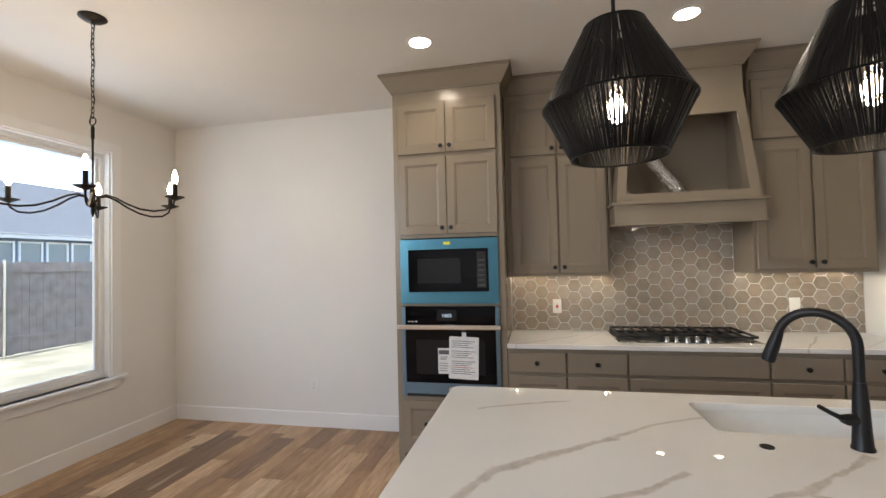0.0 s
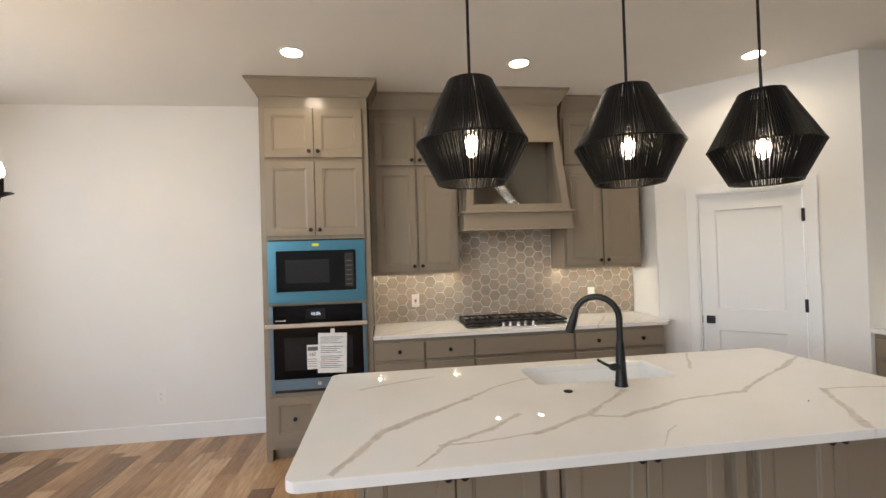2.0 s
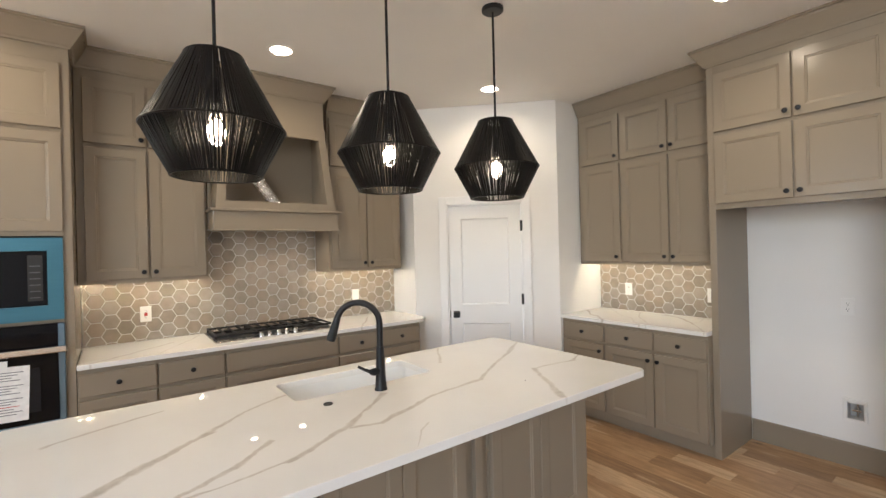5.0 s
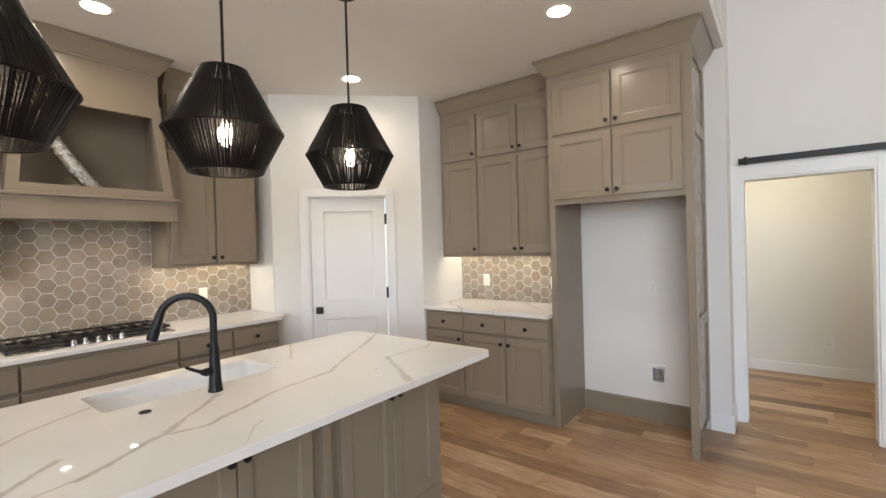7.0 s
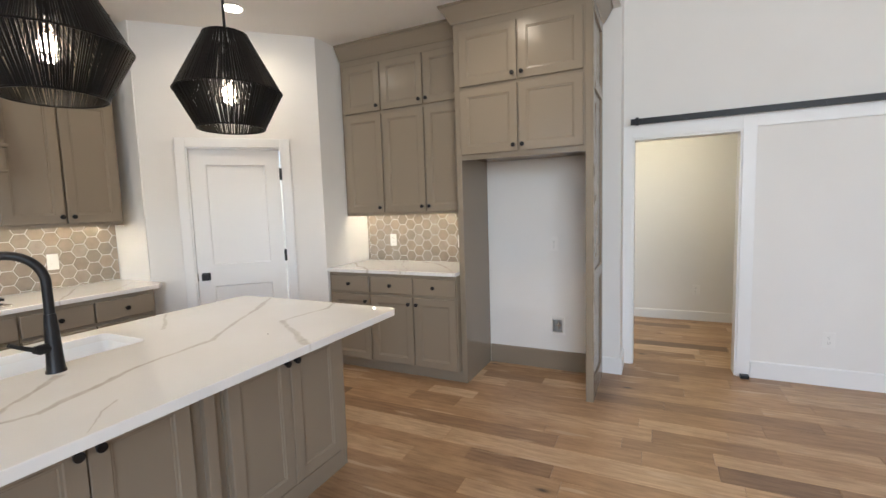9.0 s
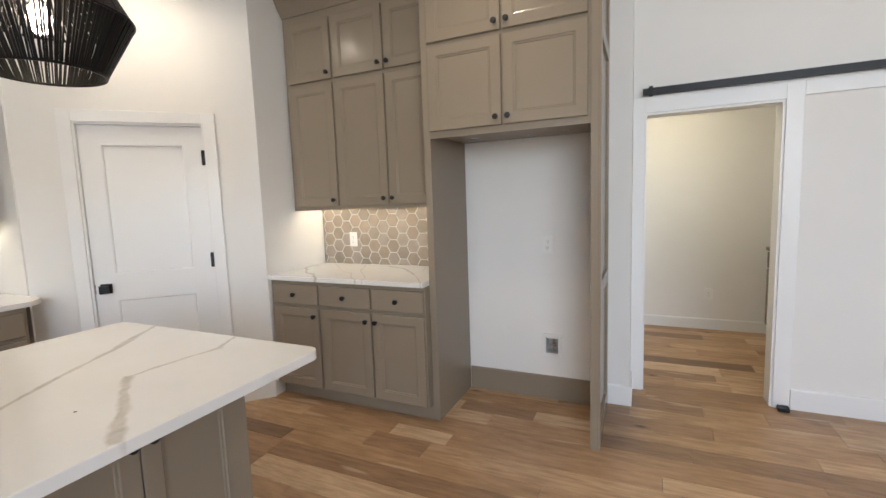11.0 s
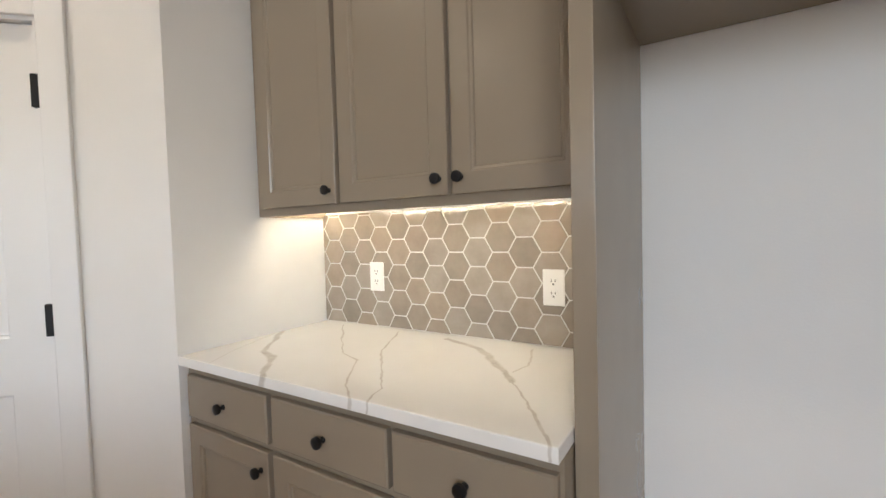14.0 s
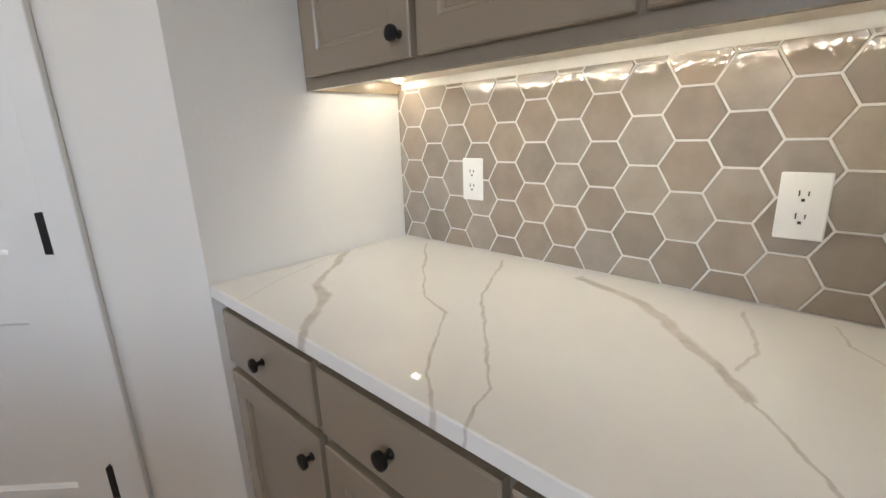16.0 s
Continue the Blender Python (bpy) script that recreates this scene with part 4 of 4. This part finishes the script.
# ---- pendants ----
def pendant():
    p = thing("pendant_lamp", "black woven cord pendant lamp with a glowing bulb", "pendant lamp", None, "pendants over the island")
    z0, z1, z2 = 1.838, 2.008, 2.272
    r0, r1, r2 = 0.150, 0.238, 0.098
    for nm, r, z in (("bottom_ring", r0, z0), ("middle_ring", r1, z1), ("top_ring", r2, z2)):
        part(nm, tube([(r * math.cos(a), r * math.sin(a), z) for a in (2 * math.pi * i / 48 for i in range(49))], 0.0045, 6), CORD, p)
    for nm, ra, za, rb, zb, n, tw in (("upper_shade", r1, z1, r2, z2, 232, 0.06), ("lower_shade", r0, z0, r1, z1, 178, 0.02)):
        bm = bmesh.new()
        rnd = random.Random(5)
        for i in range(n):
            a = 2 * math.pi * (i + rnd.uniform(-0.32, 0.32)) / n
            b = a + rnd.uniform(-0.02, 0.02) + (tw if i % 2 else -tw) * 0.3
            w = 0.0023 * rnd.uniform(0.8, 1.25)
            q = []
            for ang, r, z in ((a, ra, za), (b, rb, zb)):
                c, s = math.cos(ang), math.sin(ang)
                for u, v in ((-w, -w), (w, -w), (w, w), (-w, w)):
                    q.append(bm.verts.new(((r + v) * c - u * s, (r + v) * s + u * c, z)))
            for k in range(4):
                bm.faces.new((q[k], q[(k + 1) % 4], q[4 + (k + 1) % 4], q[4 + k]))
        tagged(part(nm, bm, CORD, p, "tightly strung black cord"), kind="stuff")
    for k in range(3):
        a = 2 * math.pi * k / 3 + 0.4
        part("spoke", tube([(0, 0, z2 - 0.01), (r2 * math.cos(a), r2 * math.sin(a), z2)], 0.003, 6), BLACK, p)
    part("rod", tube([(0, 0, 2.20), (0, 0, H - 0.02)], 0.0065, 10), BLACK, p)
    part("canopy", lathe([(0.062, H - 0.001), (0.062, H - 0.018), (0.055, H - 0.024), (0.010, H - 0.026)], 24), BLACK, p)
    part("socket", lathe([(0.014, 2.19), (0.021, 2.175), (0.021, 2.105), (0.018, 2.10)], 16), BLACK, p, smooth=True)
    part("bulb_cap", lathe([(0.0135, 2.100), (0.0135, 2.078), (0.012, 2.074)], 14), CHROME, p)
    g = part("bulb", lathe([(0.012, 2.074), (0.020, 2.055), (0.029, 2.025), (0.031, 1.995), (0.025, 1.965), (0.010, 1.950)], 16), BAKE, p, "clear glass bulb", smooth=True)
    g.visible_shadow = False
    bm = bmesh.new()
    for k in range(6):
        a = math.pi * 2 * k / 6
        tube([(0.009 * math.cos(a), 0.009 * math.sin(a), 1.975), (0.007 * math.cos(a), 0.007 * math.sin(a), 2.042)], 0.0016, 6, bm)
    part("filament", bm, BULB, p, "glowing filaments")
    return p


PX = ((2.312, 2.730), (3.060, 2.772), (3.768, 2.785))
first = pendant()
first.matrix_basis = pose(*PX[0], 0)
for x, y in PX[1:]:
    copy_thing(first, pose(x, y, 0, 0, 0, 40 * x))
for x, y in PX:
    l = bpy.data.lights.new("pendant_bulb_light", "POINT")
    l.energy, l.color, l.shadow_soft_size = 0.9, (1.0, 0.74, 0.46), 0.03
    new("pendant_bulb_light", l).location = (x, y, 2.01)

# ---- recessed lights ----
for n, (x, y) in enumerate(((1.34, 3.90), (2.935, 3.976), (4.626, 3.736), (4.745, 1.94))):
    r = thing("recessed_light", "round white recessed ceiling light, switched on", "ceiling light", pose(x, y, H), "recessed ceiling lights")
    part("trim_ring", lathe([(0.088, -0.0005), (0.088, -0.004), (0.070, -0.007), (0.066, -0.0008)], 32), WHITE, r)
    part("diffuser", lathe([(0.066, -0.001), (0.066, -0.0045), (0.03, -0.005)], 32), GLOW, r, "glowing diffuser")
    area("recessed_lamp", pose(x, y, H - 0.010), 0.12, 0.12, 1.25, WARM, "DISK", 150)

# ---- light strips under the wall cabinets ----
# each strip sits behind the lip of the cabinet and throws its light on the tiles
for sx, sy, ln, turn, watts in ((1.84, 4.686, 0.70, 0, 0.34), (3.54, 4.686, 0.70, 0, 0.34), (5.686, 3.53, 1.15, -90, 0.25)):
    m = pose(sx, sy, 1.394, 0, 0, turn)
    s = thing("under_cabinet_light", "thin warm light strip with bright diodes under the wall cabinet", "light strip", m, "strips under the wall cabinets")
    part("channel", boxes((0, ln, 0, 0.004, -0.006, 0.006)), WHITE, s)
    bm = bmesh.new()
    k = int(ln / 0.022)
    for i in range(k):
        d = (i + 0.5) / k * ln
        box(bm, d - 0.003, d + 0.003, 0.004, 0.0065, -0.003, 0.003)
    tagged(part("diodes", bm, STRIP, s, "row of glowing diodes"), kind="stuff")
    for d in (0.0, ln)[:2 if turn == 0 else 1]:
        part("end_lamp", lathe([(0.009, 0.0125), (0.009, 0.006), (0.005, 0.005)], 12), STRIP, s, "bright end lamp", at=(d, 0.245, 0))
    area("strip_lamp", m @ pose(ln / 2, 0.034, 0.012, 15, 0, 0), ln, 0.045, 1.3 * watts * ln, (1.0, 0.88, 0.70))

# ---- chandelier ----
cx, cy = -0.360, 3.160
ch = thing("chandelier", "dark bronze six-arm chandelier with lit candle bulbs", "chandelier", pose(cx, cy, 0))
part("canopy", lathe([(0.068, H - 0.001), (0.068, H - 0.006), (0.05, H - 0.020), (0.012, H - 0.030)], 28), BRONZE, ch, smooth=True)
zc = H - 0.03
n = 0
while zc > 2.37:
    bm = bmesh.new()
    loop = []
    for i in range(13):
        a = 2 * math.pi * i / 12
        u, v = 0.008 * math.cos(a), 0.019 * math.sin(a)
        loop.append((u if n % 2 else 0.0, 0.0 if n % 2 else u, zc - 0.017 + v))
    part("chain_link", tube(loop, 0.0022, 5, bm), BRONZE, ch)
    zc -= 0.030
    n += 1
part("wire", tube([(0.010 * math.sin(i * 0.9), 0.010 * math.cos(i * 0.9), H - 0.03 - i * 0.03) for i in range(20)], 0.0016, 5), BRONZE, ch)
part("ring", tube([(0.022 * math.cos(a), 0, 2.335 + 0.022 * math.sin(a)) for a in (2 * math.pi * i / 20 for i in range(21))], 0.0032, 6), BRONZE, ch)
part("stem", lathe([(0.0045, 2.315), (0.009, 2.300), (0.009, 2.24), (0.0055, 2.23), (0.0055, 1.99), (0.012, 1.97), (0.016, 1.93), (0.010, 1.90), (0.020, 1.885), (0.020, 1.865), (0.008, 1.85), (0.010, 1.83), (0.003, 1.80)], 16), BRONZE, ch, smooth=True)
view = 17.0
for k in range(6):
    a = radians(view + 60 * k)
    c, s = math.cos(a), math.sin(a)
    prof = [(0.018, 1.885), (0.035, 1.912), (0.07, 1.922), (0.12, 1.905), (0.18, 1.870), (0.25, 1.840), (0.32, 1.828), (0.385, 1.835), (0.425, 1.862), (0.435, 1.900)]
    arm = part("arm", tube([(c * r, s * r, z) for r, z in prof], 0.0055, 8), BRONZE, ch, smooth=True)
    part("drip_pan", lathe([(0.006, 1.885), (0.030, 1.896), (0.050, 1.905), (0.049, 1.908), (0.012, 1.902)], 20), BRONZE, arm, at=(c * 0.435, s * 0.435, 0), smooth=True)
    part("candle_sleeve", lathe([(0.0125, 1.903), (0.0125, 1.980), (0.009, 1.982)], 14), BRONZE, arm, at=(c * 0.435, s * 0.435, 0), smooth=True)
    part("candle_bulb", lathe([(0.007, 1.982), (0.015, 1.998), (0.0165, 2.013), (0.011, 2.036), (0.003, 2.058)], 12), CANDLE, arm, "glowing flame-shaped bulb", at=(c * 0.435, s * 0.435, 0), smooth=True)
l = bpy.data.lights.new("chandelier_light", "POINT")
l.energy, l.color, l.shadow_soft_size = 3.0, (1.0, 0.74, 0.46), 0.3
new("chandelier_light", l).location = (cx, cy, 2.10)


# ---- outlets, switches, water box; local x along the wall, y into it ----
def outlet(m, label="white duplex wall outlet", red=False, kind="duplex", name="wall_outlet"):
    o = thing(name, label, "outlet" if kind == "duplex" else "switch", m)
    part("cover_plate", boxes((-0.036, 0.036, -0.006, 0, -0.059, 0.059), bevel=0.0025), WHITE, o)
    if kind == "duplex":
        for z in (-0.020, 0.020):
            r = part("receptacle", lathe([(0.0165, -0.0075), (0.0165, -0.005)], 16, axis="Y"), WHITE, o, at=(0, 0, z))
            part("slots", boxes((-0.0075, -0.0055, -0.0085, -0.0074, -0.002, 0.008), (0.0055, 0.0075, -0.0085, -0.0074, -0.001, 0.007), (-0.0025, 0.0025, -0.0085, -0.0074, -0.011, -0.006)), DARK, r)
    else:
        part("rocker", boxes((-0.0165, 0.0165, -0.009, -0.006, -0.033, 0.033), bevel=0.0015), WHITE, o)
        part("toggle", boxes((-0.010, 0.010, -0.012, -0.009, -0.026, -0.004), bevel=0.001), WHITE, o)
    if red:
        part("red_sticker", boxes((-0.010, 0.010, -0.0105, -0.0090, -0.014, 0.010)), REDINK, o, "red warning sticker")
    return o


FN = YN - 0.0125
outlet(pose(2.187, FN, 1.116), "white outlet with a red sticker on the hex tile", True)
outlet(pose(3.915, FN, 1.116), "white switch plate on the hex tile", False, "switch", "wall_switch")
outlet(pose(-0.045, YN, 0.380), "white outlet low on the dining wall")
FE = XE - 0.0125
outlet(ME(FE, 3.296) @ pose(0, 0, 1.121), "white outlet on the hex tile over the coffee counter")
outlet(ME(FE, 2.555) @ pose(0, 0, 1.108), "white outlet on the hex tile beside a switch")
outlet(ME(FE, 2.402) @ pose(0, 0, 1.101), "white rocker switch on the hex tile", False, "switch", "wall_switch")
outlet(ME(XE, 1.711) @ pose(0, 0, 1.091), "white outlet in the refrigerator alcove")
outlet(ME(XB, -0.235) @ pose(0, 0, 0.350), "white outlet low on the great room wall")
outlet(ME(8.15, 0.50) @ pose(0, 0, 0.365), "white outlet low on the wall of the room beyond")
wb = thing("water_supply_box", "white recessed water supply box with a steel valve", "valve box", ME(XE, 1.684) @ pose(0, 0, 0.388))
part("frame", boxes((-0.061, 0.061, -0.014, 0.0, -0.079, -0.0575), (-0.061, 0.061, -0.014, 0.0, 0.0575, 0.079), (-0.061, -0.0415, -0.014, 0, -0.0575, 0.0575), (0.0415, 0.061, -0.014, 0, -0.0575, 0.0575), bevel=0.003), WHITE, wb)
part("recess", boxes((-0.0415, 0.0415, 0.072, 0.075, -0.0575, 0.0575), (-0.0415, -0.0395, -0.004, 0.072, -0.0575, 0.0575), (0.0395, 0.0415, -0.004, 0.072, -0.0575, 0.0575), (-0.0395, 0.0395, -0.004, 0.072, -0.0575, -0.0555), (-0.0395, 0.0395, -0.004, 0.072, 0.0555, 0.0575)), BOXGREY, wb, "plastic recess with its shade painted grey")
vlv = part("valve", lathe([(0.007, -0.055), (0.007, -0.012), (0.013, -0.010), (0.013, 0.012), (0.007, 0.014), (0.007, 0.050)], 14), CHROME, wb, "steel shut-off valve", at=(0.004, 0.035, 0.0))
part("valve_handle", boxes((-0.026, 0.026, -0.026, -0.014, -0.009, 0.005), bevel=0.003), CHROME, vlv)

# ---- cabinet in the room beyond ----
hc = thing("hall_cabinet", "taupe base cabinet with dark pulls in the room beyond", "base cabinet", pose(8.145, 0.0, 0, 0, 0, 180))
part("body", boxes((0, 1.5, 0, 0.60, 0.09, 0.83), (0, 1.5, 0.06, 0.60, 0, 0.09)), CAB, hc)
part("worktop", boxes((-0.0, 1.52, -0.03, 0.62, 0.832, 0.862), bevel=0.002), plain("brown_granite", (0.20, 0.17, 0.14), 0.2, 0, 0.5, 0.4, 60), hc, "speckled brown stone top")
for i in range(3):
    d = part("drawer", slab(0.47, 0.15), CAB, hc, at=(0.02 + i * 0.49, -0.001, 0.665))
    part("bar_pull", boxes((0.16, 0.31, -0.048, -0.036, 0.069, 0.081), (0.165, 0.175, -0.036, -0.02, 0.070, 0.080), (0.295, 0.305, -0.036, -0.02, 0.070, 0.080)), BLACK, d)
    d = part("door", shaker(0.47, 0.54), CAB, hc, at=(0.02 + i * 0.49, -0.001, 0.105))
    part("bar_pull", boxes((0.41, 0.422, -0.048, -0.036, 0.36, 0.50), (0.411, 0.421, -0.036, -0.02, 0.365, 0.375), (0.411, 0.421, -0.036, -0.02, 0.485, 0.495)), BLACK, d)
area("hall_lamp", pose(7.3, 1.0, 2.66), 0.14, 0.14, 4.0, (1.0, 0.83, 0.54), "DISK", 170)

# added lamp in the unseen west opening, lights the east walls
area("unseen_window_daylight", pose(XW - 0.02, -1.5, 2.25, 90, 0, -90), 3.8, 2.5, 48.0, (1.0, 0.98, 0.94))

# area lamp added outside the dining window top; boosts daylight, passes for bright sky
area("dining_window_fill", pose(XW - 0.135, (WY0 + WY1) / 2, WZ1 - 0.22, 70, 0, -90), WY1 - WY0 - 0.2, 0.26, 2.5, (0.80, 0.91, 1.0))

# ---- outside ----
structure("ground", boxes((-300, 300, -300, 300, -0.5, -0.30)), STRAW, "dry straw-coloured yard", "ground")
fen = thing("yard_fence", "weathered grey wooden privacy fence", "fence", pose(-9.0, 0, -0.3))
rnd = random.Random(3)
PK = boxes((-0.009, 0.009, 0, 0.138, 0, 1.98), bevel=0.002)
PKM = bpy.data.meshes.new("picket")
PK.to_mesh(PKM)
PK.free()
PKM.materials.append(FENCEWOOD)
for i in range(130):
    share("picket", PKM, fen, (rnd.uniform(-0.004, 0.004), 2.0 + i * 0.142, rnd.uniform(0.03, 0.06)))
for z in (0.35, 1.05, 1.80):
    part("fence_rail", boxes((0.010, 0.048, 2.0, 20.4, z, z + 0.09)), FENCEWOOD, fen)
for i in range(8):
    part("post", lathe([(0.030, 0), (0.030, 2.06), (0.034, 2.07), (0.01, 2.09)], 12), CHROME, fen, "galvanized steel post", at=(0.085, 3.45 + i * 2.42, 0))

hs = thing("neighbour_house", "blue house with a grey hip roof beyond the fence", "house", pose(-15, 0, -0.3))
part("wall", boxes((-9, 0, 10.6, 30, 0, 3.05), (-9, 0.9, 2, 10.6, 0, 3.05)), SIDING, hs)
part("fascia", boxes((0.28, 0.36, 10.0, 30.4, 2.93, 3.10), (-9.3, 0.28, 9.6, 9.9, 2.93, 3.1)), TRIM, hs)
bm = bmesh.new()
v = [bm.verts.new(p) for p in ((0.4, 1.6, 3.06), (0.4, 30.5, 3.06), (-9.4, 30.5, 3.06), (-9.4, 1.6, 3.06), (-4.6, 10.8, 6.2), (-4.6, 26, 6.2))]
for f in ((0, 1, 5, 4), (1, 2, 5), (2, 3, 4, 5), (3, 0, 4), (3, 2, 1, 0)):
    bm.faces.new([v[i] for i in f])
bmesh.ops.recalc_face_normals(bm, faces=bm.faces[:])
part("roof", bm, SHINGLE, hs)
for i in range(5):
    w = part("window", frame_x(0.0, 0.05, 11.75 + i * 0.86, 12.50 + i * 0.86, 2.05, 2.85, 0.06), TRIM, hs, "white window frame")
    part("pane", boxes((0.0, 0.012, 11.81 + i * 0.86, 12.44 + i * 0.86, 2.11, 2.79)), PANE, w)

# ---- hex tile backsplashes ----
def clip(poly, u0, u1, v0, v1):
    for ax, lim, keep in ((0, u0, 1), (0, u1, -1), (1, v0, 1), (1, v1, -1)):
        out = []
        for a, b in zip(poly, poly[1:] + poly[:1]):
            ia, ib = keep * (a[ax] - lim) >= 0, keep * (b[ax] - lim) >= 0
            if ia:
                out.append(a)
            if ia != ib:
                k = (lim - a[ax]) / (b[ax] - a[ax])
                out.append((a[0] + k * (b[0] - a[0]), a[1] + k * (b[1] - a[1])))
        poly = out
        if len(poly) < 3:
            return []
    return poly


def hex_tiles(parent, rects, u_shift, v_shift, flat=0.0975, gap=0.0045):
    """Glazed hexagons with flat tops, cut to the given rectangles (u0, u1, v0, v1); each its own piece."""
    rnd = random.Random(11)
    side = flat / math.sqrt(3)
    pu, pv = (flat + gap) * math.sqrt(3) / 2, flat + gap
    us = [r[0] for r in rects] + [r[1] for r in rects]
    vs = [r[2] for r in rects] + [r[3] for r in rects]
    i = 0
    while min(us) + (i - 1) * pu < max(us) + pu:
        u = min(us) + u_shift + (i - 1) * pu
        j = 0
        while min(vs) + (j - 1) * pv < max(vs) + pv:
            w = min(vs) + v_shift + (j - 1 + (0.5 if i % 2 else 0)) * pv
            hexa = [(u + side * math.cos(radians(60 * k)), w + side * math.sin(radians(60 * k))) for k in range(6)]
            best = max((clip(hexa, *r) for r in rects), key=lambda p: abs(sum(a[0] * b[1] - b[0] * a[1] for a, b in zip(p, p[1:] + p[:1]))) if len(p) > 2 else 0)
            if len(best) > 2 and abs(sum(a[0] * b[1] - b[0] * a[1] for a, b in zip(best, best[1:] + best[:1]))) > 2e-4:
                cu, cw = sum(p[0] for p in best) / len(best), sum(p[1] for p in best) / len(best)
                me = bpy.data.meshes.new("tile")
                n = len(best)
                tilt = (rnd.uniform(-0.012, 0.012), rnd.uniform(-0.012, 0.012))
                ver, fac = [], []
                for f, d in ((1.0, 0.0), (1.0, -0.0062), (0.972, -0.0076)):
                    for p in best:
                        a, b = (p[0] - cu) * f, (p[1] - cw) * f
                        ver.append((a, d + (tilt[0] * a + tilt[1] * b if d else 0), b))
                for r in range(2):
                    for k in range(n):
                        fac.append((r * n + k, r * n + (k + 1) % n, (r + 1) * n + (k + 1) % n, (r + 1) * n + k))
                fac.append(tuple(range(2 * n, 3 * n)))
                me.from_pydata(ver, [], fac)
                me.materials.append(TILE)
                share("tile", me, parent, (cu, 0, cw))
            j += 1
        i += 1


bsn = structure("backsplash_range", boxes((1.814, 4.363, -0.0055, 0.006, 0.9145, 1.385), (2.57, 3.52, -0.0055, 0.006, 1.385, 1.752)), GROUT, "taupe glazed hexagon tile backsplash behind the cooktop", "backsplash")
bsn.matrix_basis = pose(0, YN - 0.0065, 0)
hex_tiles(bsn, [(1.818, 4.360, 0.9165, 1.384), (2.574, 3.516, 0.9165, 1.750)], 0.07, 0.0615)
bse = structure("backsplash_nook", boxes((0.004, 1.262, -0.0055, 0.006, 0.9145, 1.385)), GROUT, "taupe glazed hexagon tile backsplash in the coffee nook", "backsplash")
bse.matrix_basis = ME(XE - 0.0065, 3.608)
hex_tiles(bse, [(0.006, 1.260, 0.9165, 1.384)], 0.0653, 0.0505)

# ---- plank floor ----
structure("floor_slab", boxes((XW - T, 8.3, YS - T, YN + T, -0.29, -0.012)), OAKJ, "subfloor under oak planks", "floor")
flo = structure("floor", boxes((XW, 8.15, YS, YN, -0.012, -0.006)), DARK, "wide oak plank floor with knots and varied tones", "floor")
rnd = random.Random(21)
WIDTHS = (0.127, 0.178, 0.152, 0.127, 0.165)
row = 0
near, far = [], []
x = XW
while x < 8.15:
    PW = WIDTHS[row % 5]
    row += 1
    y = YS - rnd.uniform(0, 1.4)
    while y < YN:
        ln = rnd.choice((0.35, 0.5, 0.7, 0.9, 1.2, 1.5)) * rnd.uniform(0.9, 1.1)
        a, b = max(y, YS), min(y + ln, YN)
        if b - a > 0.02 and not (x > XB + 0.2 and (b < -1 or a > 1.9)):
            seen_ = (a < 2.7 and b > -1.2 and 3.6 < x < 7.4) or (x < 1.9 and b > 2.4)
            (near if seen_ and len(near) < 298 else far).append((x, min(x + PW, 8.15), a, b))
        y += ln
    x += PW


def plank(x0, x1, y0, y1, bm):
    g, e, h = 0.0006, 0.0016, 0.0
    lowr = [bm.verts.new(p) for p in ((x0 + g, y0 + g, -0.006), (x1 - g, y0 + g, -0.006), (x1 - g, y1 - g, -0.006), (x0 + g, y1 - g, -0.006))]
    mid = [bm.verts.new((q.co.x, q.co.y, -0.0015)) for q in lowr]
    top = [bm.verts.new(p) for p in ((x0 + e, y0 + e, h), (x1 - e, y0 + e, h), (x1 - e, y1 - e, h), (x0 + e, y1 - e, h))]
    for a, b in ((lowr, mid), (mid, top)):
        for i in range(4):
            bm.faces.new((a[i], a[(i + 1) % 4], b[(i + 1) % 4], b[i]))
    bm.faces.new(top)


for p in near:
    bm = bmesh.new()
    plank(*p, bm)
    part("plank", bm, OAK, flo)
bm = bmesh.new()
for p in far:
    plank(*p, bm)
rest = part("planks_beyond", bm, OAKJ, flo)
tagged(rest, kind="stuff")
